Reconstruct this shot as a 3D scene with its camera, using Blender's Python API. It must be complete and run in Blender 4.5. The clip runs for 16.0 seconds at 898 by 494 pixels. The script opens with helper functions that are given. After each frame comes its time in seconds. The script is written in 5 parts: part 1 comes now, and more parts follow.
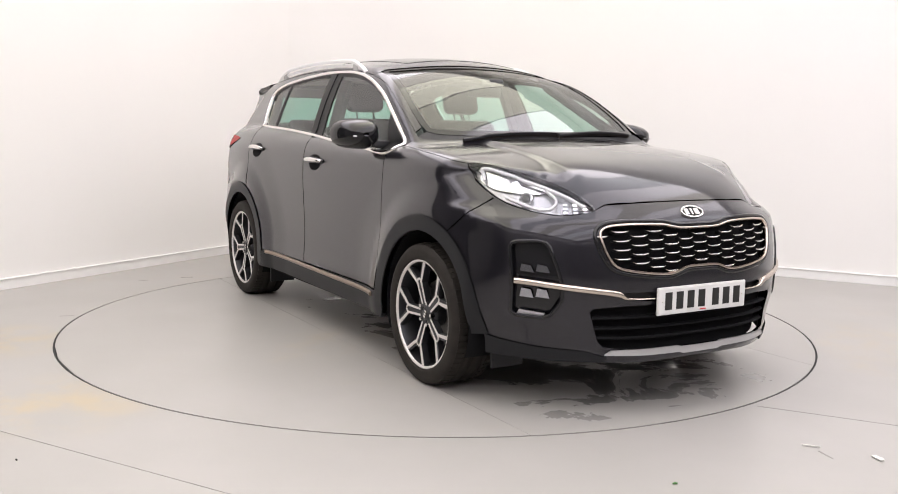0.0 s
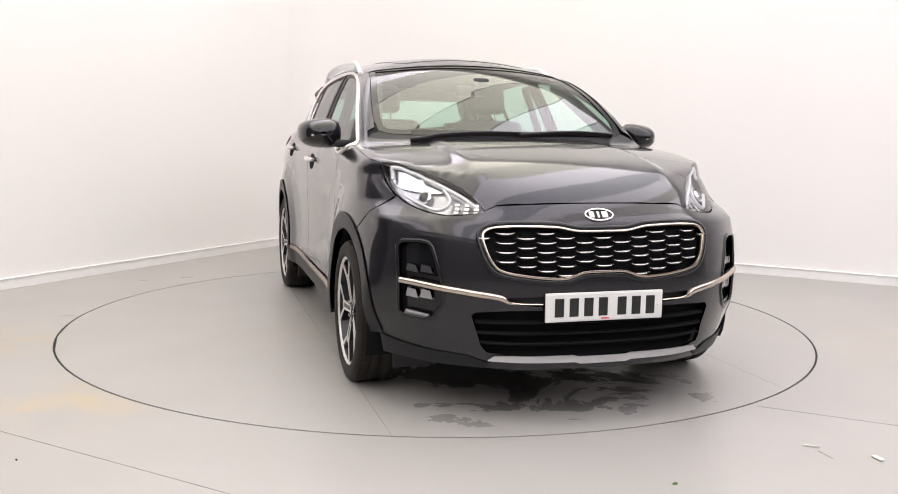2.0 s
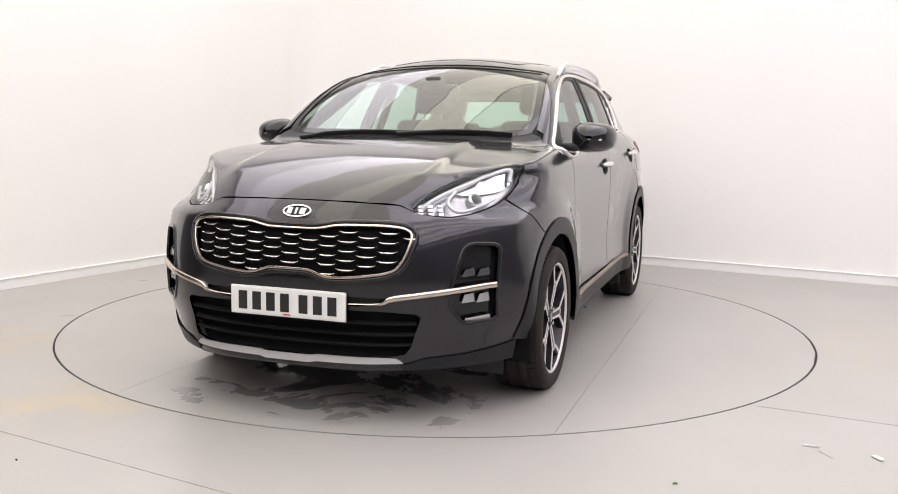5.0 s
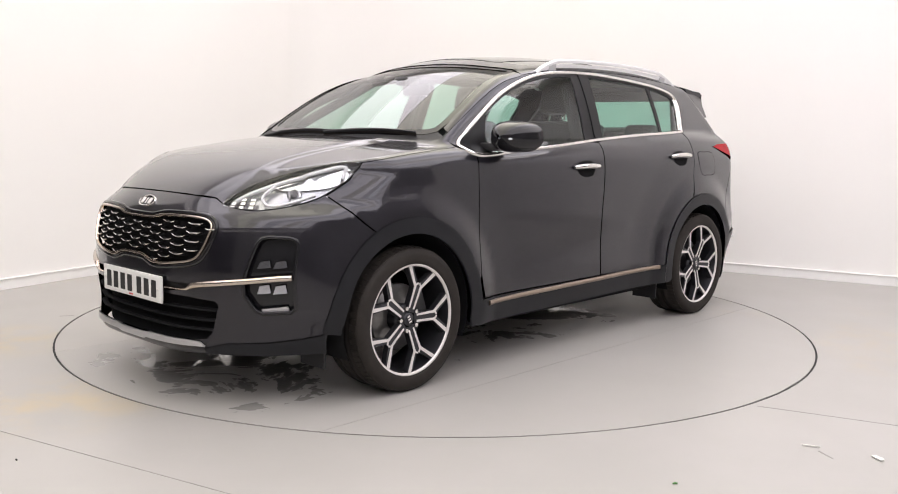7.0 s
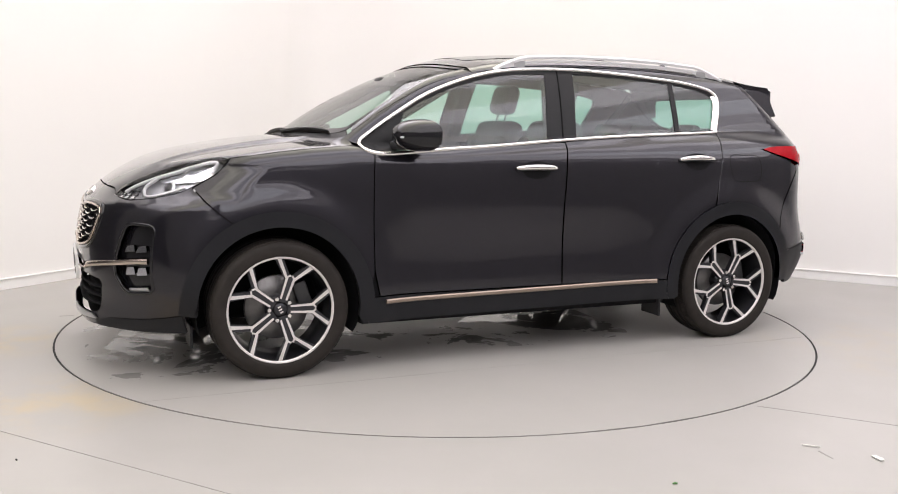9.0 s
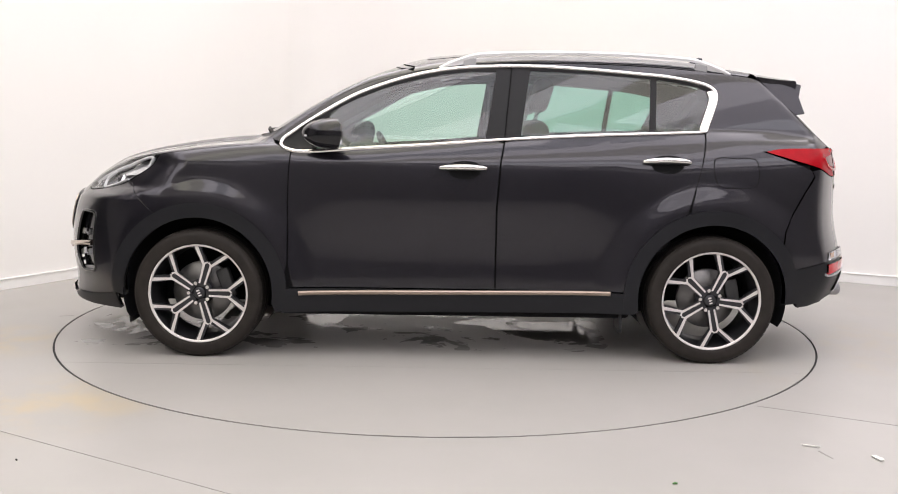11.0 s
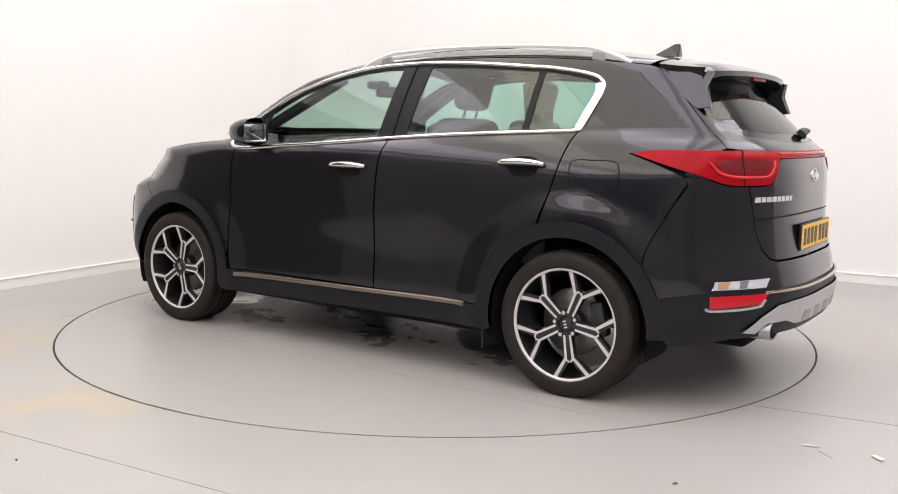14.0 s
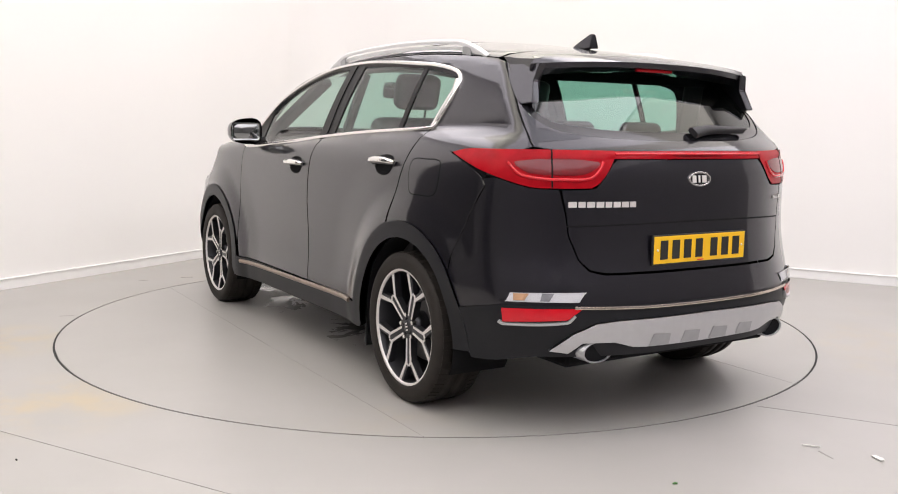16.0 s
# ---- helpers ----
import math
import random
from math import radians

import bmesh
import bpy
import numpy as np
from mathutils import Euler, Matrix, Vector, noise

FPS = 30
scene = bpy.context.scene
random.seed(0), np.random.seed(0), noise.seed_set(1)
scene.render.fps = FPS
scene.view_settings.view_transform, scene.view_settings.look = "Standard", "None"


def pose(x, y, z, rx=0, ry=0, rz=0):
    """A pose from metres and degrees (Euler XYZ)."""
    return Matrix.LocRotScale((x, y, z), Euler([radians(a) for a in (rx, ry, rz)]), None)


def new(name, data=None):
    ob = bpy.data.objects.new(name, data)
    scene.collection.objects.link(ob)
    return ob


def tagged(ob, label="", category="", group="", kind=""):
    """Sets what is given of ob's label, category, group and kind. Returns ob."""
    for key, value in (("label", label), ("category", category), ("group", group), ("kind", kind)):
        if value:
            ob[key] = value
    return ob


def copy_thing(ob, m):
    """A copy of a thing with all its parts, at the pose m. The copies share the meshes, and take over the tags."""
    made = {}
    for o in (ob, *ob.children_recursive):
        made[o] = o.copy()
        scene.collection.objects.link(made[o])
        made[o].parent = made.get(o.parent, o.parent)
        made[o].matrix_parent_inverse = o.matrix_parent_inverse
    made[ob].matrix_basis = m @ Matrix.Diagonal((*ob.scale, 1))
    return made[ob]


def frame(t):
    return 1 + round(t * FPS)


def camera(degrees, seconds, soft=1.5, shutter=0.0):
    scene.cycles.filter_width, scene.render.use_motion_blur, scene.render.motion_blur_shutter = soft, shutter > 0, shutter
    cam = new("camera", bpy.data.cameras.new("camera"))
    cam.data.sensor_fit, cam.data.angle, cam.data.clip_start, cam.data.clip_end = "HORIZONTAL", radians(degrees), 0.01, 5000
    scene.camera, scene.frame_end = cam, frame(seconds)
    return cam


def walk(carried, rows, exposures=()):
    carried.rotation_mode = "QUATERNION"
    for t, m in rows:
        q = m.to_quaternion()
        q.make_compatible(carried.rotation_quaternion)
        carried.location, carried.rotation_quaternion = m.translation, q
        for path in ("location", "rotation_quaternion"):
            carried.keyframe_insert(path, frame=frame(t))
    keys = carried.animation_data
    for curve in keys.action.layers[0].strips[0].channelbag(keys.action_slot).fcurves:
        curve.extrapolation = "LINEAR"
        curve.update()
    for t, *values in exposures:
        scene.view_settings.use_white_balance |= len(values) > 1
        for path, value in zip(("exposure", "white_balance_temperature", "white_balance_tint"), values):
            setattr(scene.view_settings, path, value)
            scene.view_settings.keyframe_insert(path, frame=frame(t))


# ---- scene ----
# ---------------------------------------------------------------- camera
cam = camera(52.34, 16.0, 1.0)
EYE = pose(0.0, -5.712, 1.206, 90 - 7.396, 0, -0.669) @ pose(0, 0, 0, 0, 0, 0.898)
walk(cam, [(0.0, EYE), (16.0, EYE)])

# ---------------------------------------------------------------- world and exposure
world = bpy.data.worlds.new("world")
scene.world = world
world.use_nodes = True
world.node_tree.nodes["Background"].inputs[0].default_value = (0.8, 0.85, 0.95, 1)
world.node_tree.nodes["Background"].inputs[1].default_value = 0.05
scene.view_settings.exposure = 0.0
LAMP = 2.20         # strength of the ceiling strips

# ---------------------------------------------------------------- materials


def nodes_of(name):
    m = bpy.data.materials.new(name)
    m.use_nodes = True
    nt = m.node_tree
    return m, nt, nt.nodes["Principled BSDF"]


def plain(name, col, rough=0.5, metal=0.0, coat=0.0, coat_rough=0.03, vary=0.12, scale=30.0, bump=0.0, bump_scale=200.0, spec=0.5):
    m, nt, b = nodes_of(name)
    tc = nt.nodes.new("ShaderNodeTexCoord")
    nz = nt.nodes.new("ShaderNodeTexNoise")
    nz.inputs["Scale"].default_value = scale
    nz.inputs["Detail"].default_value = 5
    nt.links.new(tc.outputs["Object"], nz.inputs["Vector"])
    mx = nt.nodes.new("ShaderNodeMix")
    mx.data_type = "RGBA"
    mx.inputs[6].default_value = (*[c * (1 - vary) for c in col], 1)
    mx.inputs[7].default_value = (*[min(1, c * (1 + vary)) for c in col], 1)
    nt.links.new(nz.outputs[0], mx.inputs[0])
    nt.links.new(mx.outputs[2], b.inputs["Base Color"])
    b.inputs["Roughness"].default_value = rough
    b.inputs["Metallic"].default_value = metal
    b.inputs["Coat Weight"].default_value = coat
    b.inputs["Coat Roughness"].default_value = coat_rough
    b.inputs["Specular IOR Level"].default_value = spec
    if bump:
        n2 = nt.nodes.new("ShaderNodeTexNoise")
        n2.inputs["Scale"].default_value = bump_scale
        nt.links.new(tc.outputs["Object"], n2.inputs["Vector"])
        bp = nt.nodes.new("ShaderNodeBump")
        bp.inputs["Strength"].default_value = bump
        bp.inputs["Distance"].default_value = 0.002
        nt.links.new(n2.outputs[0], bp.inputs["Height"])
        nt.links.new(bp.outputs[0], b.inputs["Normal"])
    return m


def glass_mat(name, tint, f0=0.05, rough=0.0):
    """Thin tinted pane: clear tint, with gloss that grows towards grazing views."""
    m, nt, b = nodes_of(name)
    nt.nodes.remove(b)
    tr = nt.nodes.new("ShaderNodeBsdfTransparent")
    tr.inputs[0].default_value = (*tint, 1)
    gl = nt.nodes.new("ShaderNodeBsdfGlossy")
    gl.inputs["Roughness"].default_value = rough
    lw = nt.nodes.new("ShaderNodeLayerWeight")
    lw.inputs[0].default_value = 0.5
    pw = nt.nodes.new("ShaderNodeMath")
    pw.operation = "POWER"
    pw.inputs[1].default_value = 5.0
    ma = nt.nodes.new("ShaderNodeMath")
    ma.operation = "MULTIPLY_ADD"
    ma.inputs[1].default_value, ma.inputs[2].default_value = 1 - f0, f0
    mx = nt.nodes.new("ShaderNodeMixShader")
    nt.links.new(lw.outputs["Facing"], pw.inputs[0])
    nt.links.new(pw.outputs[0], ma.inputs[0])
    nt.links.new(ma.outputs[0], mx.inputs[0])
    nt.links.new(tr.outputs[0], mx.inputs[1])
    nt.links.new(gl.outputs[0], mx.inputs[2])
    nt.links.new(mx.outputs[0], nt.nodes["Material Output"].inputs[0])
    return m


def glow(name, col, strength):
    m, nt, b = nodes_of(name)
    b.inputs["Base Color"].default_value = (0.8, 0.8, 0.8, 1)
    b.inputs["Emission Color"].default_value = (*col, 1)
    b.inputs["Emission Strength"].default_value = strength
    return m


def floor_mat(name, wet):
    """Worn grey floor paint: blotches, scuffs, ochre dirt, and puddles where wet."""
    m, nt, b = nodes_of(name)
    N, L = nt.nodes.new, nt.links.new
    tc = N("ShaderNodeTexCoord")

    def noise_(scale, detail=6, rough=0.6, dist=0.0):
        n = N("ShaderNodeTexNoise")
        n.inputs["Scale"].default_value = scale
        n.inputs["Detail"].default_value = detail
        n.inputs["Roughness"].default_value = rough
        n.inputs["Distortion"].default_value = dist
        L(tc.outputs["Object"], n.inputs["Vector"])
        return n

    def ramp(src, a, c, va=0.0, vb=1.0):
        r = N("ShaderNodeMapRange")
        r.interpolation_type = "SMOOTHSTEP"
        L(src, r.inputs[0])
        for i, v in enumerate((a, c, va, vb)):
            r.inputs[1 + i].default_value = v
        return r.outputs[0]

    def mix(fac, a, c, kind="MIX"):
        x = N("ShaderNodeMix")
        x.data_type, x.blend_type = "RGBA", kind
        for sock, v in ((x.inputs[0], fac), (x.inputs[6], a), (x.inputs[7], c)):
            if isinstance(v, (tuple, float)):
                sock.default_value = v
            else:
                L(v, sock)
        return x.outputs[2]

    def math_(op, a, c):
        x = N("ShaderNodeMath")
        x.operation = op
        for sock, v in zip(x.inputs, (a, c)):
            if isinstance(v, float):
                sock.default_value = v
            else:
                L(v, sock)
        return x.outputs[0]

    col = mix(ramp(noise_(1.2).outputs[0], 0.35, 0.7), (0.372, 0.360, 0.338, 1), (0.392, 0.378, 0.358, 1))
    dirt = math_("MULTIPLY", ramp(noise_(0.55, 4).outputs[0], 0.55, 0.70), ramp(noise_(5.0, 6).outputs[0], 0.35, 0.75, 0.0, 0.40))
    col = mix(dirt, col, (0.46, 0.38, 0.24, 1))
    if not wet:
        for cx, cy, rad in ((-1.65, -1.85, 0.60), (-2.45, -0.75, 0.55)):
            d = N("ShaderNodeVectorMath")
            d.operation = "DISTANCE"
            L(tc.outputs["Object"], d.inputs[0])
            d.inputs[1].default_value = (cx, cy, 0)
            st = math_("MULTIPLY", ramp(d.outputs["Value"], 0.1, rad, 1.0, 0.0), ramp(noise_(3.5, 6, 0.65).outputs[0], 0.38, 0.68, 0.0, 0.75))
            col = mix(st, col, (0.47, 0.385, 0.24, 1))
    scuff = ramp(noise_(14.0, 8, 0.75, 1.5).outputs[0], 0.76, 0.80, 0.0, 0.25)
    col = mix(scuff, col, (0.24, 0.23, 0.21, 1))
    rough = ramp(noise_(0.8, 2).outputs[0], 0.2, 0.8, 0.33, 0.40)
    if wet:
        sp = N("ShaderNodeSeparateXYZ")
        L(tc.outputs["Object"], sp.inputs[0])
        ax = math_("ABSOLUTE", math_("ADD", sp.outputs[1], -0.1), 0.0)
        under = math_("MULTIPLY", ramp(ax, 0.45, 0.85, 1.0, 0.0), ramp(math_("ABSOLUTE", math_("ADD", sp.outputs[0], -0.55), 0.0), 1.35, 1.65, 1.0, 0.0))
        blot = ramp(noise_(2.3, 6, 0.62, 0.6).outputs[0], 0.50, 0.56)
        wetm = math_("MULTIPLY", under, blot)
        col = mix(math_("MULTIPLY", wetm, 0.55), col, (0.10, 0.10, 0.10, 1))
        rough_mix = N("ShaderNodeMix")
        L(wetm, rough_mix.inputs[0])
        L(rough, rough_mix.inputs[2])
        rough_mix.inputs[3].default_value = 0.04
        rough = rough_mix.outputs[0]
    L(col, b.inputs["Base Color"])
    L(rough, b.inputs["Roughness"])
    return m


def paint_mat():
    m, nt, b = nodes_of("car_paint")
    tc = nt.nodes.new("ShaderNodeTexCoord")
    fl = nt.nodes.new("ShaderNodeTexVoronoi")
    fl.inputs["Scale"].default_value = 900
    nt.links.new(tc.outputs["Object"], fl.inputs["Vector"])
    mx = nt.nodes.new("ShaderNodeMix")
    mx.data_type = "RGBA"
    mx.inputs[6].default_value = (0.007, 0.0066, 0.0085, 1)
    mx.inputs[7].default_value = (0.032, 0.0305, 0.040, 1)
    nt.links.new(fl.outputs["Color"], mx.inputs[0])
    nt.links.new(mx.outputs[2], b.inputs["Base Color"])
    b.inputs["Metallic"].default_value = 0.65
    b.inputs["Specular IOR Level"].default_value = 0.1
    b.inputs["Roughness"].default_value = 0.31
    b.inputs["Coat Weight"].default_value = 1.0
    b.inputs["Coat Roughness"].default_value = 0.025
    return m


M = {
    "wall": plain("wall_paint", (0.86, 0.845, 0.825), 0.6, vary=0.015, scale=1.5, bump=0.05, bump_scale=80),
    "darkwall": plain("dark_mirrored_panel", (0.025, 0.024, 0.024), 0.8, vary=0.1, scale=3),
    "dimwall": plain("grey_mirrored_panel", (0.21, 0.205, 0.20), 0.6, vary=0.05, scale=2),
    "ceil": plain("ceiling_paint", (0.8, 0.8, 0.78), 0.7, vary=0.03, scale=3),
    "skirt": plain("skirting_gloss", (0.88, 0.87, 0.86), 0.3, vary=0.02, scale=8),
    "floor": floor_mat("floor_paint", False),
    "table": floor_mat("turntable_paint", True),
    "gap": plain("gap_black", (0.02, 0.02, 0.02), 0.8),
    "paint": paint_mat(),
    "plastic": plain("black_plastic", (0.020, 0.020, 0.022), 0.5, spec=0.35),
    "arch": plain("arch_plastic", (0.012, 0.0125, 0.015), 0.4, spec=0.25),
    "gloss": plain("gloss_black", (0.010, 0.010, 0.012), 0.12, coat=0.5, spec=0.2),
    "pillar": plain("pillar_vinyl", (0.012, 0.012, 0.013), 0.4, spec=0.2),
    "dark": plain("liner_black", (0.010, 0.010, 0.011), 0.85, spec=0.1),
    "chrome": plain("satin_chrome", (0.82, 0.80, 0.78), 0.16, 1.0, vary=0.03),
    "bronze": plain("warm_chrome", (0.62, 0.54, 0.47), 0.22, 1.0, vary=0.05),
    # darker copy of the warm chrome, for the sill strip
    "bronze_dark": plain("darker_bronze", (0.36, 0.29, 0.24), 0.3, 1.0, vary=0.1),
    "silver": plain("silver_paint", (0.55, 0.55, 0.56), 0.35, 0.7, vary=0.05),
    "rail": plain("satin_rail", (0.74, 0.74, 0.75), 0.35, 0.4, vary=0.04),
    "silver_low": plain("darker_silver", (0.40, 0.40, 0.41), 0.42, 0.6, vary=0.1),
    "mirror": plain("door_mirror_glass", (0.30, 0.31, 0.31), 0.05, 1.0, vary=0.02),
    "lampdim": plain("dim_lamp", (0.14, 0.14, 0.15), 0.15, 0.6),
    "alloy": plain("machined_alloy", (0.72, 0.69, 0.67), 0.36, 0.30, vary=0.06, scale=60),
    "darkalloy": plain("grey_alloy", (0.045, 0.045, 0.050), 0.35, 0.6, vary=0.1),
    "rubber": plain("tyre_rubber", (0.022, 0.0185, 0.016), 0.7, vary=0.4, scale=18, bump=0.2, bump_scale=120, spec=0.25),
    "disc": plain("brake_steel", (0.22, 0.215, 0.21), 0.4, 0.9, vary=0.2, scale=40),
    "caliper": plain("caliper_iron", (0.06, 0.06, 0.06), 0.5, 0.3),
    "seat": plain("seat_leather", (0.022, 0.022, 0.024), 0.45, bump=0.2, bump_scale=300),
    "trim": plain("dash_plastic", (0.028, 0.028, 0.030), 0.55),
    "liner": plain("headliner_cloth", (0.17, 0.165, 0.155), 0.9),
    "glass": glass_mat("tinted_glass", (0.64, 0.82, 0.75), 0.09),
    "privacy": glass_mat("green_glass", (0.46, 0.70, 0.62), 0.09),
    "screen": glass_mat("windscreen_glass", (0.70, 0.83, 0.76), 0.15),
    "lens": glass_mat("clear_lens", (0.95, 0.955, 0.96), 0.04),
    "redlens": plain("red_lens", (0.34, 0.004, 0.010), 0.25, coat=0.0, vary=0.3, scale=25, spec=0.12),
    "reddark": plain("dark_red_lens", (0.15, 0.004, 0.008), 0.2, coat=0.2),
    "redglow": plain("bright_red_lens", (0.55, 0.008, 0.018), 0.12, coat=0.2, spec=0.4),
    "amber": plain("amber_lens", (0.62, 0.36, 0.20), 0.15, coat=1.0),
    "reflector": plain("lamp_reflector", (0.78, 0.79, 0.81), 0.12, 1.0),
    "drl": plain("white_light_guide", (0.66, 0.66, 0.68), 0.25),
    "lampbase": plain("lamp_housing", (0.46, 0.46, 0.49), 0.25, 0.6, vary=0.35, scale=22),
    "plate_w": plain("plate_white", (0.78, 0.78, 0.76), 0.35, vary=0.03),
    "plate_y": plain("plate_yellow", (0.86, 0.50, 0.008), 0.4, vary=0.03),
    "ink": plain("plate_black", (0.015, 0.015, 0.015), 0.4),
    "red": plain("red_print", (0.6, 0.02, 0.02), 0.4),
    "paper": plain("paper_scrap", (0.75, 0.74, 0.70), 0.7),
    "green": plain("leaf_scrap", (0.08, 0.2, 0.06), 0.7),
}

# ---------------------------------------------------------------- mesh helpers


def mesh_ob(name, V, Fc, mat, parent=None, N=None, label="", smooth=True):
    me = bpy.data.meshes.new(name)
    me.from_pydata([tuple(map(float, v)) for v in V], [], [tuple(map(int, f)) for f in Fc])
    me.materials.append(mat)
    if smooth:
        me.polygons.foreach_set("use_smooth", [True] * len(me.polygons))
    if N is not None:
        me.normals_split_custom_set_from_vertices([tuple(map(float, n)) for n in N])
    me.update()
    ob = new(name, me)
    if parent is not None:
        ob.parent = parent
    if label:
        tagged(ob, label)
    return ob


def part(name, bm, material, parent=None, label="", smooth=None):
    """Link a bmesh as one mesh object under a thing or part; smooth: the angle in degrees under which edges shade smooth."""
    me = bpy.data.meshes.new(name)
    bmesh.ops.recalc_face_normals(bm, faces=bm.faces)
    if smooth:
        for f in bm.faces:
            f.smooth = True
        for e in bm.edges:
            e.smooth = len(e.link_faces) == 2 and e.calc_face_angle(0) < radians(smooth)
    bm.to_mesh(me)
    bm.free()
    me.materials.append(material)
    ob = new(name, me)
    if parent is not None:
        ob.parent = parent
    if label:
        tagged(ob, label)
    return ob


def box(bm, cx, cy, cz, sx, sy, sz, bevel=0.0, m=None, seg=2):
    b2 = bmesh.new()
    bmesh.ops.create_cube(b2, size=1, matrix=Matrix.Translation((cx, cy, cz)) @ Matrix.Diagonal((sx, sy, sz, 1)))
    if bevel:
        bmesh.ops.bevel(b2, geom=b2.edges[:], offset=bevel, segments=seg, profile=0.5, affect="EDGES")
    if m is not None:
        b2.transform(m)
    tmp = bpy.data.meshes.new("tmp")
    b2.to_mesh(tmp)
    b2.free()
    bm.from_mesh(tmp)
    bpy.data.meshes.remove(tmp)
    return bm


def lathe(profile, n=72, axis="y"):
    """Turn (radius, along) points about the y axis."""
    V, Fc = [], []
    k = len(profile)
    for i in range(n):
        a = 2 * math.pi * i / n
        for r, h in profile:
            V.append((r * math.cos(a), h, r * math.sin(a)))
    for i in range(n):
        for j in range(k - 1):
            a, b = i * k + j, ((i + 1) % n) * k + j
            Fc.append((a, a + 1, b + 1, b))
    return V, Fc


def quad_wall(name, p0, p1, h, thick, mat, z0=0.0):
    """Upright slab whose inner face runs from p0 to p1; it thickens to the right of that way."""
    bm = bmesh.new()
    d = Vector((p1[0] - p0[0], p1[1] - p0[1], 0))
    w = d.length
    m = Matrix.Translation((p0[0], p0[1], z0)) @ Matrix.Rotation(math.atan2(d.y, d.x), 4, "Z")
    box(bm, w / 2, -thick / 2, h / 2, w, thick, h, 0.0, m)
    return part(name, bm, mat)


# ---------------------------------------------------------------- the hall
CORNER = Vector((-1.19, 4.28))
DL, DR = Vector((-0.4924, -0.8704)), Vector((0.8704, -0.4924))
LEN_L, LEN_R, HIGH = 12.0, 10.5, 3.9
A0, A1 = CORNER, CORNER + DL * LEN_L
B1 = CORNER + DR * LEN_R
C1 = A1 + DR * LEN_R
for nm, p, q, mt in (("wall_west", A0, A1, "wall"), ("wall_north", B1, A0, "wall"), ("wall_south", A1, C1, "wall"), ("wall_east", C1, B1, "wall")):
    tagged(quad_wall(nm, p, q, HIGH, 0.15, M[mt]), "white painted wall of the photo hall", "wall", kind="structure")
# unseen dark and grey panels added behind the camera for the car's flanks to mirror
for nm, p, q, n_, mt in (
    ("dark_panel_west", CORNER + DL * 5.1, CORNER + DL * 7.0, DR, "darkwall"),
    ("grey_panel_west", CORNER + DL * 7.0, A1, DR, "dimwall"),
    ("dark_panel_south", A1, A1 + DR * 2.6, -DL, "darkwall"),
    ("grey_panel_south", A1 + DR * 2.6, C1, -DL, "dimwall"),
    ("grey_panel_east", C1, B1 + DL * 0.4, -DR, "dimwall"),
):
    n_ = n_ * 0.04
    tagged(quad_wall(nm, p + n_, q + n_, 3.3, 0.03, M[mt]), "unseen dark or grey panel added on the wall for the car to mirror", "wall", kind="structure")


def skirting(name, p, q):
    d = (q - p).normalized()
    n = Vector((d.y, -d.x)) * -1
    bm = bmesh.new()
    m = Matrix.Translation((p.x, p.y, 0)) @ Matrix.Rotation(math.atan2(d.y, d.x), 4, "Z")
    w = (q - p).length
    box(bm, w / 2, 0.009, 0.036, w - 0.04, 0.016, 0.072, 0.002, m)
    ob = part(name, bm, M["skirt"])
    bm = bmesh.new()
    box(bm, w / 2, 0.012, 0.077, w - 0.04, 0.024, 0.012, 0.003, m)
    part("cap_strip", bm, M["skirt"], ob)
    return tagged(ob, "white gloss skirting board along the wall foot", "skirting", kind="structure")


def cove():
    """Rounding added in the inner corner of the two white walls, to soften its shading."""
    r, n = 0.7, 24
    c = CORNER + DL * r + DR * r
    pts = [c - DR * (r * math.cos(math.pi / 2 * i / n)) - DL * (r * math.sin(math.pi / 2 * i / n)) for i in range(n + 1)]
    V = [(p.x, p.y, z) for p in pts for z in (0.0, HIGH)]
    Fc = [(2 * i, 2 * i + 1, 2 * i + 3, 2 * i + 2) for i in range(n)]
    k = len(V)
    V += [V[0], V[1], V[2 * n], V[2 * n + 1]] + [(CORNER.x - 0.02 * (DL + DR).x, CORNER.y - 0.02 * (DL + DR).y, z) for z in (0.0, HIGH)]
    ob = mesh_ob("wall_corner", V, Fc + [(k + 2, k + 3, k + 5, k + 4), (k + 4, k + 5, k + 1, k)], M["wall"])
    tagged(ob, "white rounding added in the wall corner to even out its shading", "wall", kind="structure")


cove()
skirting("baseboard", A0, A1)
skirting("baseboard_2", B1, A0)

bm = bmesh.new()
ctr = (A0 + C1) / 2
rot = Matrix.Rotation(math.atan2(DR.y, DR.x), 4, "Z")
box(bm, 0, 0, 0.06, LEN_R + 0.3, LEN_L + 0.3, 0.12, 0, Matrix.Translation((ctr.x, ctr.y, HIGH)) @ rot)
tagged(part("ceiling", bm, M["ceil"]), "plain pale ceiling of the hall", "ceiling", kind="structure")

RT = 2.2505


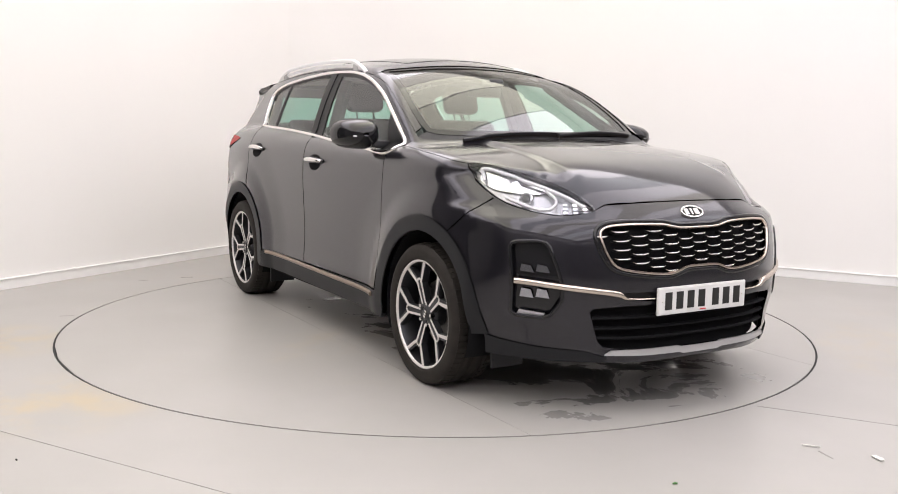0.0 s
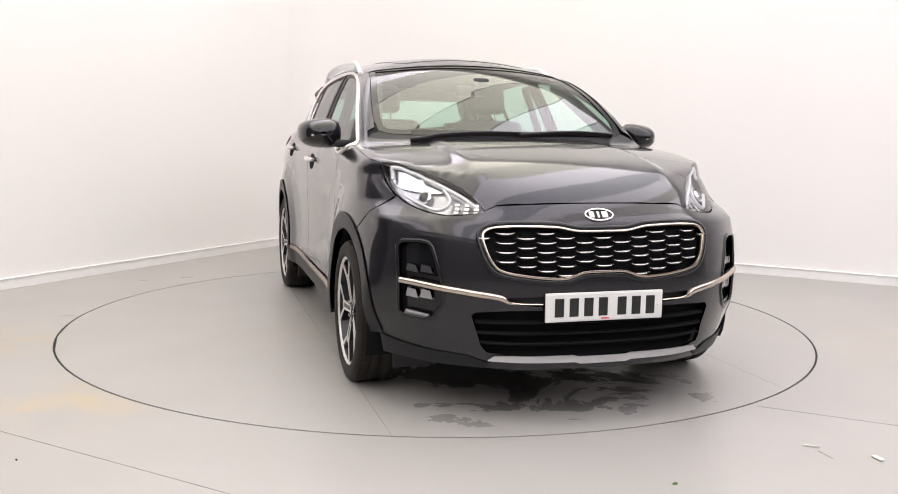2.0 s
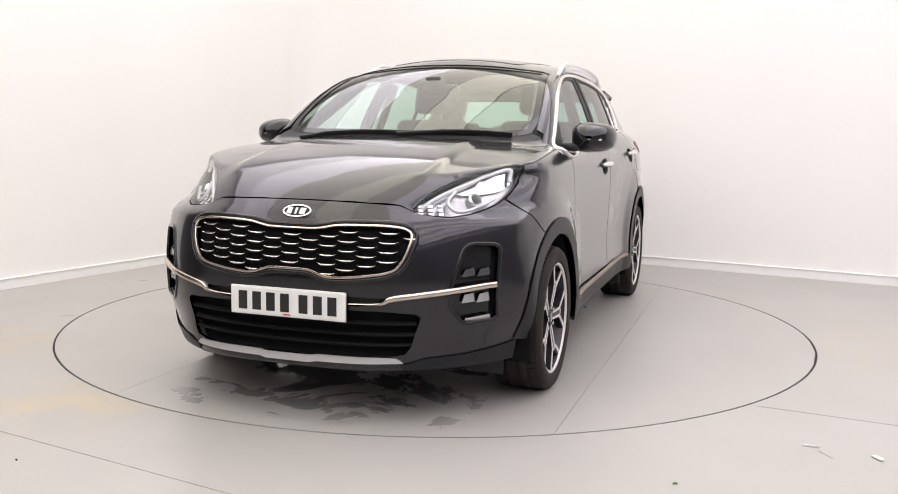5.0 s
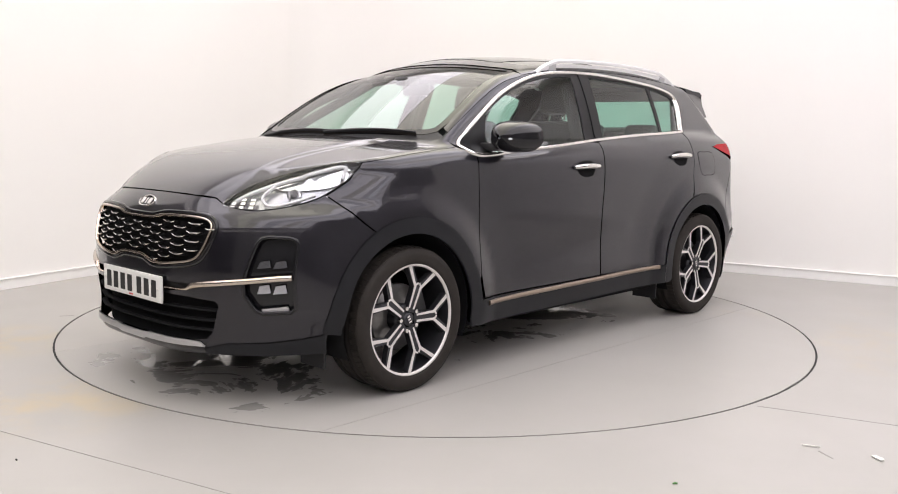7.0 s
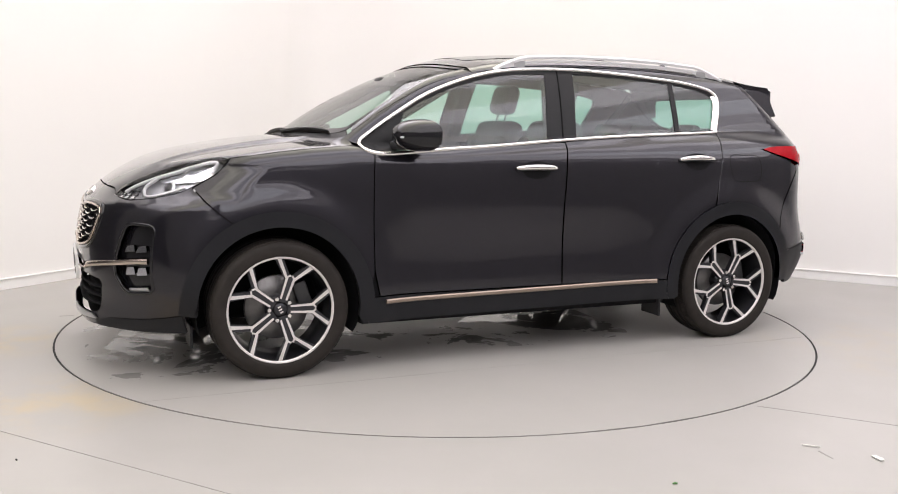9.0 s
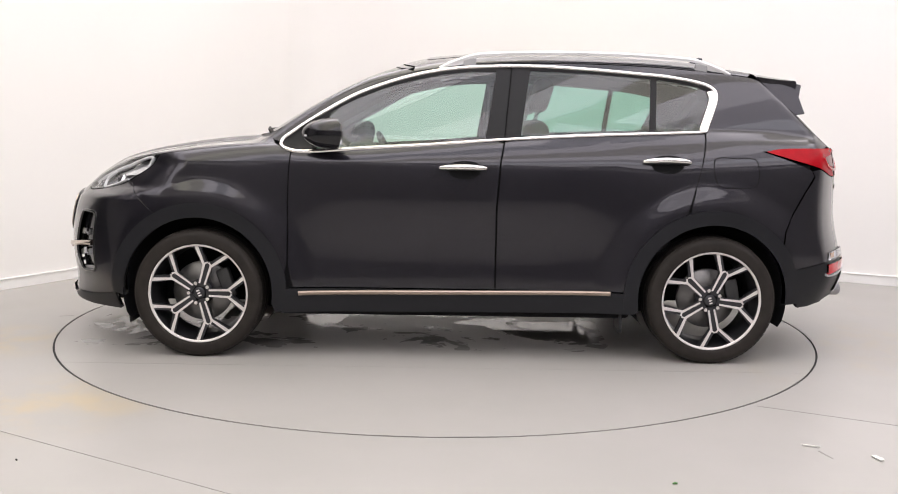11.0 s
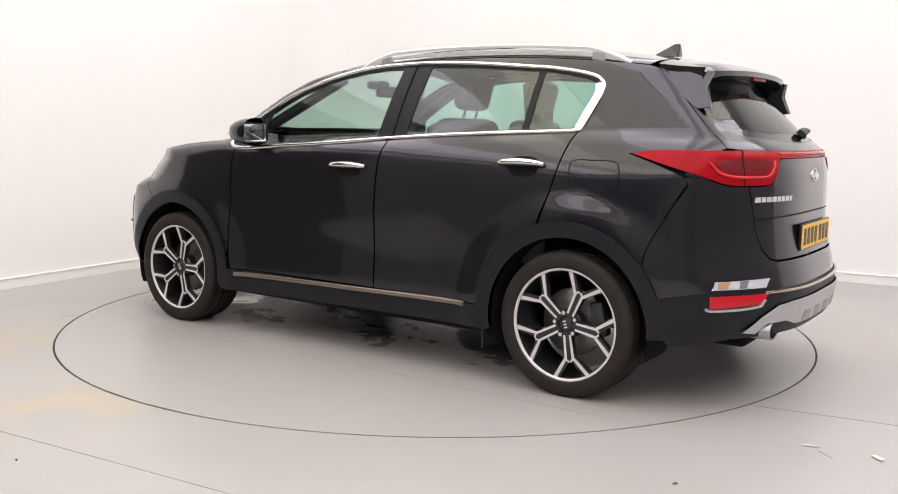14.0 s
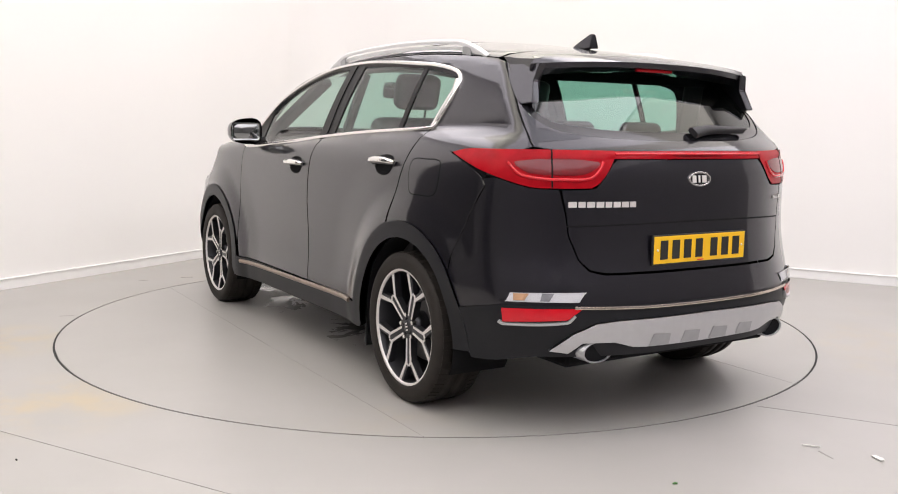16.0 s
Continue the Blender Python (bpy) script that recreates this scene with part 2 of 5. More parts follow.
def hall_floor():
    """One slab with a round hole for the turntable."""
    n = 128
    V, Fc = [], []
    ring = [(RT * math.cos(2 * math.pi * i / n), RT * math.sin(2 * math.pi * i / n)) for i in range(n)]
    outer = []
    half = 9.5
    c = Vector((ctr.x, ctr.y))
    for i in range(n):
        a = 2 * math.pi * i / n
        k = half / max(abs(math.cos(a)), abs(math.sin(a)))
        outer.append((c.x * 0.55 + k * math.cos(a), c.y * 0.55 + k * math.sin(a)))
    for (a, b), (e, f) in zip(ring, outer):
        V += [(a, b, 0), (e, f, 0), (a, b, -0.06), (e, f, -0.06)]
    for i in range(n):
        p, q = 4 * i, 4 * ((i + 1) % n)
        Fc += [(p, p + 1, q + 1, q), (p, q, q + 2, p + 2), (p + 2, q + 2, q + 3, p + 3), (p + 1, p + 3, q + 3, q + 1)]
    ob = mesh_ob("floor", V, Fc, M["floor"], smooth=False)
    return tagged(ob, "light grey painted concrete floor, scuffed and stained", "floor", kind="structure")


floor = hall_floor()
V, Fc = lathe([(0.0, -0.05), (RT + 0.05, -0.05)], 96)
pit = mesh_ob("floor_pit", [(x, z, y - 0.012) for x, y, z in V], Fc, M["gap"], smooth=False)
tagged(pit, "black pit under the turntable rim", "pit", kind="structure")


def groove(name, p, q, w=0.004):
    bm = bmesh.new()
    d = Vector((q[0] - p[0], q[1] - p[1]))
    m = Matrix.Translation((p[0], p[1], 0.0006)) @ Matrix.Rotation(math.atan2(d.y, d.x), 4, "Z")
    box(bm, d.length / 2, 0, 0, d.length, w, 0.001, 0, m)
    return part(name, bm, plain("joint_filler", (0.27, 0.26, 0.24), 0.7, vary=0.4, scale=12))


for p, q in (((-2.6, -1.72), (-0.3, -3.04)), ((1.43, -1.778), (3.6, -2.87))):
    tagged(groove("floor_joint", p, q), "thin dark joint in the floor paint", "floor joint", kind="structure")


def ceiling_lamps():
    """Long luminous strips side by side under the ceiling, some warmer and some weaker."""
    wide = 0.70
    look_of = (("cool", 0.85), ("cool", 1.35), ("warm", 0.75), ("yellow", 1.2), ("yellow", 0.8), ("cool", 1.45), ("blue", 0.7), ("cool", 1.3), ("warm", 0.7), ("cool", 1.4), ("cool", 0.7), ("blue", 1.3), ("cool", 0.8), ("cool", 1.1))
    tint = {"cool": (1.0, 0.94, 1.0), "warm": (1.0, 0.93, 0.84), "yellow": (1.0, 0.955, 0.80), "blue": (0.93, 0.925, 1.0)}
    for k, (kind, power) in enumerate(look_of):
        o = CORNER + DL * (LEN_L / 2) + DR * (0.55 + wide * k)
        ob = new("ceiling_lamp", None)
        ob.empty_display_size = 0.1
        bm = bmesh.new()
        box(bm, 0, 0, 0.03, wide - 0.01, LEN_L - 0.8, 0.06, 0.004)
        part("housing", bm, M["skirt"], ob)
        bm = bmesh.new()
        box(bm, 0, 0, -0.015, wide - 0.03, LEN_L - 0.9, 0.03, 0.010)
        part("diffuser", bm, glow("lamp_" + kind, tint[kind], LAMP * power), ob)
        ob.matrix_basis = Matrix.Translation((o.x, o.y, HIGH - 0.062)) @ rot
        tagged(ob, "long translucent light strip under the ceiling", "ceiling lamp", group="ceiling lamps")


ceiling_lamps()


def turntable():
    """A disc decked with three wide plates, butted with hair joints."""
    n = 160
    r = RT - 0.012
    V = [(0, 0, -0.006)] + [(r * math.cos(2 * math.pi * i / n), r * math.sin(2 * math.pi * i / n), -0.006) for i in range(n)]
    V += [(x, y, -0.05) for x, y, _ in V[1:]]
    Fc = [(0, 1 + i, 1 + (i + 1) % n) for i in range(n)] + [(1 + i, 1 + n + i, 1 + n + (i + 1) % n, 1 + (i + 1) % n) for i in range(n)]
    ob = mesh_ob("turntable", V, Fc, M["gap"], smooth=False)
    for y0, y1 in ((-r, -0.776), (-0.774, 1.189), (1.191, r)):
        ys = np.linspace(max(y0, -r + 0.0001), min(y1, r - 0.0001), 60)
        edge = [(math.sqrt(r * r - y * y), y) for y in ys] + [(-math.sqrt(r * r - y * y), y) for y in ys[::-1]]
        bm = bmesh.new()
        top = [bm.verts.new((x, y, 0)) for x, y in edge]
        low = [bm.verts.new((x, y, -0.006)) for x, y in edge]
        bm.faces.new(top)
        for a in range(len(edge)):
            b = (a + 1) % len(edge)
            bm.faces.new((top[a], low[a], low[b], top[b]))
        part("deck_plate", bm, M["table"], ob)
    return tagged(ob, "round grey-painted vehicle turntable, wet and stained under the car", "turntable")


table = turntable()
# flat black ring laid in the rim gap in place of its shade
n = 160
V = [(k * math.cos(2 * math.pi * i / n), k * math.sin(2 * math.pi * i / n), -0.0035) for i in range(n) for k in (RT - 0.013, RT + 0.001)]
gap_ring = mesh_ob("gap_shade_ring", V, [(2 * i, 2 * i + 1, (2 * i + 3) % (2 * n), (2 * i + 2) % (2 * n)) for i in range(n)], M["gap"], smooth=False)
tagged(gap_ring, "flat black ring for the shade in the gap round the turntable", "gap", kind="structure")

# ---------------------------------------------------------------- the car's body as a smooth solid
# car space: x ahead, y to its left, z up, origin on the floor midway between the axles


class Curve:
    """Natural cubic spline through design points."""

    def __init__(self, pts):
        p = sorted(pts)
        self.x = np.array([a for a, _ in p], float)
        self.y = np.array([b for _, b in p], float)
        n, h = len(p), np.diff(self.x)
        A, r = np.eye(n), np.zeros(n)
        for i in range(1, n - 1):
            A[i, i - 1], A[i, i], A[i, i + 1] = h[i - 1], 2 * (h[i - 1] + h[i]), h[i]
            r[i] = 6 * ((self.y[i + 1] - self.y[i]) / h[i] - (self.y[i] - self.y[i - 1]) / h[i - 1])
        self.m, self.h = np.linalg.solve(A, r), h

    def __call__(self, v):
        v = np.clip(v, self.x[0], self.x[-1])
        i = np.clip(np.searchsorted(self.x, v) - 1, 0, len(self.x) - 2)
        h, a, b = self.h[i], self.x[i + 1] - v, v - self.x[i]
        return (self.m[i] * a**3 + self.m[i + 1] * b**3) / (6 * h) + (self.y[i] / h - self.m[i] * h / 6) * a + (self.y[i + 1] / h - self.m[i + 1] * h / 6) * b


def smax(a, b, k):
    h = np.clip(0.5 + 0.5 * (a - b) / k, 0, 1)
    return b + (a - b) * h + k * h * (1 - h)


def smin(a, b, k):
    return -smax(-a, -b, k)


def step01(a, b, v):
    t = np.clip((v - a) / (b - a), 0, 1)
    return t * t * (3 - 2 * t)


WX, WZ, AZ = 1.335, 0.334, 0.345     # axle places, heights of the wheel and arch centres
HOOD = Curve([(0.6, 1.135), (0.9, 1.132), (1.1, 1.125), (1.3, 1.108), (1.5, 1.080), (1.7, 1.040), (1.85, 0.997), (2.0, 0.935), (2.1, 0.880), (2.3, 0.74)])
BELT = Curve([(-2.4, 1.155), (-2.1, 1.168), (-1.8, 1.185), (-1.3, 1.205), (-0.7, 1.18), (-0.2, 1.152), (0.3, 1.118), (0.7, 1.10), (1.0, 1.12), (1.2, 1.12)])
NOSE = Curve([(0.1, 2.10), (0.2, 2.195), (0.27, 2.215), (0.35, 2.20), (0.5, 2.205), (0.62, 2.205), (0.72, 2.19), (0.80, 2.165), (0.86, 2.13), (0.92, 2.08), (1.0, 1.99)])
TAIL = Curve([(0.15, 2.10), (0.25, 2.16), (0.35, 2.20), (0.48, 2.220), (0.60, 2.204), (0.66, 2.188), (0.72, 2.174), (0.9, 2.160), (1.02, 2.155), (1.10, 2.135), (1.16, 2.10), (1.25, 2.02)])
SIDE = Curve([(0.15, 0.86), (0.24, 0.885), (0.34, 0.896), (0.5, 0.893), (0.65, 0.893), (0.8, 0.895), (0.92, 0.893), (1.0, 0.887), (1.06, 0.875), (1.11, 0.853), (1.17, 0.815), (1.25, 0.75)])
WIDE = Curve([(-2.3, -0.065), (-1.9, -0.035), (-1.4, -0.004), (-0.8, 0.003), (0.0, 0.004), (0.8, 0.002), (1.3, -0.002), (1.7, -0.03), (2.0, -0.07), (2.3, -0.13)])
ROOF = Curve([(-2.4, 1.34), (-1.9, 1.462), (-1.6, 1.517), (-1.3, 1.549), (-1.0, 1.569), (-0.7, 1.577), (-0.4, 1.575), (-0.1, 1.561), (0.1, 1.542), (0.25, 1.519), (0.4, 1.487), (0.55, 1.431), (0.70, 1.354), (0.87, 1.252), (1.0, 1.165), (1.15, 1.06), (1.3, 0.95)])


def solid(P):
    """Negative inside the body."""
    x, y, z = P[..., 0], np.abs(P[..., 1]), P[..., 2]
    rf, rr = np.hypot(x - WX, z - AZ), np.hypot(x + WX, z - AZ)
    flare = 0.026 * step01(0.62, 0.45, rf) + 0.010 * step01(0.8, 0.5, rf) + 0.027 * step01(0.62, 0.45, rr) + 0.012 * step01(0.85, 0.5, rr)
    scoop = -0.006 * np.exp(-(((z - 0.60) / 0.17) ** 2)) * step01(1.0, 0.55, np.abs(x + 0.02))
    side = y - (SIDE(z) + WIDE(x) * (0.4 + 0.6 * step01(0.2, 0.9, z)) + flare + scoop - 0.075 * step01(-1.60, -1.88, x) * step01(0.62, 0.30, z) - 0.06 * step01(1.62, 1.88, x) * step01(0.5, 0.25, z))
    nose = (x - (NOSE(z) - 0.594 * y**3.2 - 0.20 * step01(0.81, 0.89, z) * y**2.2 - 0.34 * step01(0.45, 0.2, z) * np.maximum(y - 0.3, 0) ** 1.5)) * 0.85
    tail = (-x - (TAIL(z) - 0.45 * y**3.0 - 0.16 * step01(0.5, 0.25, z) * np.maximum(y - 0.3, 0) ** 1.5)) * 0.85
    ridge = 0.016 * step01(0.475, 0.415, y - 0.05 * (x - 1.0)) * step01(2.1, 1.7, x)
    htop = HOOD(x) + 0.020 - 0.028 * (y / 0.75) ** 2 - 0.012 * step01(1.75, 2.05, x) * (y / 0.75) ** 2 + ridge
    k = step01(0.86, 1.1, x)
    top = htop * k + BELT(x) * (1 - k)
    lid = (z - top) * 0.95
    lower = smax(smax(smax(side, lid, 0.06), nose, 0.05), tail, 0.05)
    lower = smax(lower, 0.19 - z + 0.03 * step01(1.4, 2.2, np.abs(x)), 0.03)
    # glasshouse
    sweep = 0.11 * step01(-0.1, 0.7, x)
    xe = x - sweep * (1 - (y / 0.66) ** 2)
    crown = 0.082 * (1 - np.minimum(y / 0.62, 1.3) ** 2) * step01(0.75, 0.1, x) * (1 - 0.5 * step01(-0.6, -1.6, x))
    roof = (z - ROOF(xe) - crown) * 0.85
    dz = z - 1.10
    gside = y - (0.815 - 0.27 * dz - 0.34 * dz * np.abs(dz) - 0.075 * step01(-0.7, -2.1, x) - 0.03 * step01(0.5, 1.2, x))
    back = (-x - (2.13 - 1.02 * (z - 1.13) - 0.13 * (y / 0.65) ** 2)) * 0.75
    green = smax(smax(gside, roof, 0.045), back, 0.05)
    green = np.maximum(np.maximum(green, x - 1.25), 0.98 + 0.135 * step01(-1.5, -1.75, x) - z)
    return smin(lower, green, 0.025)


def slope(P, e=0.002):
    g = np.stack([solid(P + d) - solid(P - d) for d in np.eye(3) * e], -1)
    return g / np.maximum(np.linalg.norm(g, axis=-1, keepdims=True), 1e-9)


def cast(O, D, far=2.6, n=130):
    """First meeting of rays with the body."""
    t = np.linspace(0, far, n)
    v = solid(O[:, None, :] + D[:, None, :] * t[None, :, None]) < 0
    i = np.argmax(v, 1)
    ok = v.any(1) & (i > 0)
    hi, lo = t[i], t[np.maximum(i - 1, 0)]
    for _ in range(22):
        mid = (lo + hi) / 2
        s = solid(O + D * mid[:, None]) < 0
        hi, lo = np.where(s, mid, hi), np.where(s, lo, mid)
    return O + D * hi[:, None], ok


AXF, AXR = 0.9, -0.9      # upright axes about which the nose and tail are unrolled


def rays(kind, ab):
    a, b = np.asarray(ab, float).T
    o = np.ones_like(a)
    if kind == "side":
        return np.stack([a, 1.6 * o, b], -1), np.stack([0 * o, -o, 0 * o], -1)
    if kind == "front":
        return np.stack([3 * o, a, b], -1), np.stack([-o, 0 * o, 0 * o], -1)
    if kind == "rear":
        return np.stack([-3 * o, a, b], -1), np.stack([o, 0 * o, 0 * o], -1)
    if kind == "top":
        return np.stack([a, b, 2.2 * o], -1), np.stack([0 * o, 0 * o, -o], -1)
    c, s = np.cos(a), np.sin(a)
    if kind == "nose":
        return np.stack([AXF + 2 * c, 2 * s, b], -1), np.stack([-c, -s, 0 * o], -1)
    return np.stack([AXR - 2 * c, 2 * s, b], -1), np.stack([c, -s, 0 * o], -1)


def onto(kind, ab):
    P, ok = cast(*rays(kind, ab))
    return P


def wrapped(kind, pts, via):
    """Design points given in the front, rear or side view, as (angle, height) of the unrolled nose or tail."""
    P = onto(via, pts)
    return [(math.atan2(p[1], (p[0] - AXF) if kind == "nose" else (AXR - p[0])), p[2]) for p in P]


def curve_loop(pts, n=8, closed=True):
    """Catmull-Rom through points; a point with a third value 1 is a sharp corner."""
    q = [(p[0], p[1]) for p in pts]
    sharp = [len(p) > 2 and bool(p[2]) for p in pts]
    out, m = [], len(q)
    for i in range(m if closed else m - 1):
        p1, p2 = np.array(q[i]), np.array(q[(i + 1) % m])
        p0 = p1 if sharp[i] or (not closed and i == 0) else np.array(q[i - 1])
        p3 = p2 if sharp[(i + 1) % m] or (not closed and i == m - 2) else np.array(q[(i + 2) % m])
        # centripetal-like tangents kept short by the local length
        L = np.linalg.norm(p2 - p1)
        t1 = (p2 - p0) / max(np.linalg.norm(p2 - p0), 1e-9) * L
        t2 = (p3 - p1) / max(np.linalg.norm(p3 - p1), 1e-9) * L
        for s in np.linspace(0, 1, n, endpoint=False):
            h = s * s * (3 - 2 * s)
            out.append(tuple(p1 * (1 - h) + p2 * h + t1 * (s**3 - 2 * s * s + s) + t2 * (s**3 - s * s)))
    if not closed:
        out.append(q[-1])
    return out


def dense(loop, stp):
    out = []
    for a, b in zip(loop, loop[1:] + loop[:1]):
        k = max(1, int(math.hypot(b[0] - a[0], b[1] - a[1]) / stp + 0.5))
        out += [(a[0] + (b[0] - a[0]) * i / k, a[1] + (b[1] - a[1]) * i / k) for i in range(k)]
    return out


def inside(pt, loop):
    x, y = pt[:, 0][:, None], pt[:, 1][:, None]
    L = np.array(loop)
    x1, y1 = L[:, 0][None], L[:, 1][None]
    x2, y2 = np.roll(L[:, 0], -1)[None], np.roll(L[:, 1], -1)[None]
    with np.errstate(divide="ignore", invalid="ignore"):
        c = ((y1 > y) != (y2 > y)) & (x < (x2 - x1) * (y - y1) / (y2 - y1) + x1)
    return c.sum(1) % 2 == 1


from mathutils.geometry import delaunay_2d_cdt


def sheet(kind, outline, holes=(), stp=0.04, off=0.0, rim=0.012):
    """A patch of the body's skin cut to an outline: vertices, faces and normals."""
    loops = [dense(list(l), stp) for l in (outline, *holes)]
    loops = [l for l in loops if len(l) > 2]
    L0 = np.array(loops[0])
    (ax, ay), (bx, by) = L0.min(0), L0.max(0)
    gx, gy = np.arange(ax + stp / 2, bx, stp), np.arange(ay + stp / 2, by, stp)
    grid = np.array([(u, v) for u in gx for v in gy]) if len(gx) and len(gy) else np.zeros((0, 2))
    edge_pts = np.concatenate([np.array(l) for l in loops])
    if len(grid):
        keep = inside(grid, loops[0])
        for h in loops[1:]:
            keep &= ~inside(grid, h)
        grid = grid[keep]
    if len(grid):
        d = np.sqrt(((grid[:, None] - edge_pts[None]) ** 2).sum(-1)).min(1)
        grid = grid[d > stp * 0.45]
    verts, edges = [], []
    for l in loops:
        s = len(verts)
        verts += [Vector(p) for p in l]
        edges += [(s + i, s + (i + 1) % len(l)) for i in range(len(l))]
    verts += [Vector(p) for p in grid]
    r = delaunay_2d_cdt(verts, edges, [], 0, 1e-6)
    v2 = np.array([(v.x, v.y) for v in r[0]])
    tri = [f for f in r[2] if len(f) == 3]
    cen = np.array([v2[list(f)].mean(0) for f in tri])
    ok = inside(cen, loops[0])
    for h in loops[1:]:
        ok &= ~inside(cen, h)
    tri = [f for f, k in zip(tri, ok) if k]
    P = onto(kind, v2)
    N = slope(P)
    _, D = rays(kind, v2)
    V = list(P + N * off)
    NN = list(N)
    Fc = []
    for f in tri:
        a, b, c = f
        n = np.cross(V[b] - V[a], V[c] - V[a])
        Fc.append((a, b, c) if n @ -D[a] > 0 else (a, c, b))
    if rim:
        for l in loops:
            p = onto(kind, np.array(l))
            n = slope(p)
            s, k = len(V), len(l)
            cen2 = p.mean(0)
            tan = np.roll(p, -1, 0) - np.roll(p, 1, 0)
            out = np.cross(tan, n)
            out /= np.maximum(np.linalg.norm(out, axis=1, keepdims=True), 1e-9)
            V += list(p + n * off) + list(p + n * (off - rim))
            NN += list(out * 0.8 + n * 0.6) + list(out)
            for i in range(k):
                j = (i + 1) % k
                Fc.append((s + i, s + j, s + k + j, s + k + i))
    return np.array(V), Fc, np.array(NN)


def skin(name, kind, outline, mat, parent, holes=(), stp=0.04, off=0.0, rim=0.012, sides=(1,), label=""):
    """Skin patches: one for each side given (1 as designed, -1 mirrored)."""
    V, Fc, N = sheet(kind, outline, holes, stp, off, rim)
    made = []
    for s in sides:
        S = np.array([1, s, 1])
        made.append(mesh_ob(name, V * S, Fc if s > 0 else [f[::-1] for f in Fc], mat, parent if not isinstance(parent, (list, tuple)) else parent[0 if s > 0 else 1], N * S, label))
    return made


def ribbon(P, N, w, h, closed, name, mat, parent, label="", sides=(1,), taper=None):
    """A rounded moulding along a path on the skin: w wide across, h proud."""
    P, N = np.asarray(P), np.asarray(N)
    n = len(P)
    T = (np.roll(P, -1, 0) - np.roll(P, 1, 0)) if closed else np.gradient(P, axis=0)
    B = np.cross(N, T)
    B /= np.maximum(np.linalg.norm(B, axis=1, keepdims=True), 1e-9)
    sec = [(-0.5, -0.6), (-0.5, 0.35), (-0.36, 0.85), (0.0, 1.0), (0.36, 0.85), (0.5, 0.35), (0.5, -0.6)]
    k = len(sec)
    wv = np.ones(n) * w if taper is None else np.array([taper(i / (n - 1)) for i in range(n)])
    V = [P[i] + B[i] * a * wv[i] + N[i] * b * h for i in range(n) for a, b in sec]
    Fc = []
    for i in range(n if closed else n - 1):
        j = (i + 1) % n
        for s in range(k - 1):
            Fc.append((i * k + s, i * k + s + 1, j * k + s + 1, j * k + s))
    if not closed:
        Fc += [tuple(range(k)), tuple(range((n - 1) * k, n * k))[::-1]]
    out = []
    for s in sides:
        VV = np.array(V) * [1, s, 1]
        bm = bmesh.new()
        vs = [bm.verts.new(v) for v in VV]
        for f in Fc:
            bm.faces.new([vs[i] for i in (f if s > 0 else f[::-1])])
        out.append(part(name, bm, mat, parent if not isinstance(parent, (list, tuple)) else parent[0 if s > 0 else 1], label, 50))
    return out


def skin_line(kind, pts, n=8, off=0.0, closed=False):
    c = curve_loop(pts, n, closed)
    P = onto(kind, np.array(c))
    N = slope(P)
    return P + N * off, N


def arc(cx, cz, r, a0, a1, n=20):
    return [(cx + r * math.cos(radians(a0 + (a1 - a0) * i / n)), cz + r * math.sin(radians(a0 + (a1 - a0) * i / n))) for i in range(n + 1)]

# ---------------------------------------------------------------- the car
car = new("car", None)
car.empty_display_size = 0.3
tagged(car, "dark blue-grey five-door compact SUV with tinted windows and chrome trim", "car")
BOTH = (1, -1)


def nz(pts):
    """Points of car space as (angle, height) on the unrolled nose."""
    return [(math.atan2(p[1], p[0] - AXF), p[2]) + tuple(p[3:]) for p in pts]


def tl(pts):
    return [(math.atan2(p[1], AXR - p[0]), p[2]) + tuple(p[3:]) for p in pts]


def shrink(loop, d):
    """Pull a loop inwards by d."""
    L = np.array(loop)
    t = np.roll(L, -1, 0) - np.roll(L, 1, 0)
    n = np.stack([-t[:, 1], t[:, 0]], -1)
    n /= np.maximum(np.linalg.norm(n, axis=1, keepdims=True), 1e-9)
    area = np.sum(L[:, 0] * np.roll(L[:, 1], -1) - np.roll(L[:, 0], -1) * L[:, 1])
    return [tuple(p) for p in L + n * d * (1 if area > 0 else -1)]


# --- design lines in the side view (x, z)
WIN_LOW = [(0.915, 1.118), (0.86, 1.082), (0.75, 1.077), (0.51, 1.095), (0.2, 1.115), (-0.245, 1.15), (-0.69, 1.178), (-1.24, 1.201), (-1.305, 1.206, 1)]
WIN_UP = [(-1.345, 1.30), (-1.372, 1.38), (-1.366, 1.425), (-1.31, 1.459), (-1.127, 1.493), (-0.98, 1.506), (-0.68, 1.528), (-0.38, 1.540), (-0.08, 1.531), (0.075, 1.514), (0.229, 1.482), (0.384, 1.435), (0.54, 1.372), (0.697, 1.282), (0.857, 1.176)]
WINDOW = curve_loop(WIN_LOW + WIN_UP, 6)
BELT_LINE = curve_loop([(p[0], p[1]) for p in WIN_LOW[2:]], 6, False)
ROOF_EDGE = [(float(x), float(ROOF(np.array(x)) - (0.024 if x > 0.25 else 0.020))) for x in np.linspace(0.985, -1.56, 52)]
FENDER_TOP = [(0.95, 1.116), (1.1, 1.104), (1.3, 1.084), (1.42, 1.069), (1.50, 1.057), (1.545, 1.049)]
GATE_SIDE = [(-1.615, 1.487), (-1.692, 1.412), (-1.756, 1.35), (-1.811, 1.29), (-1.881, 1.220), (-1.965, 1.142)]
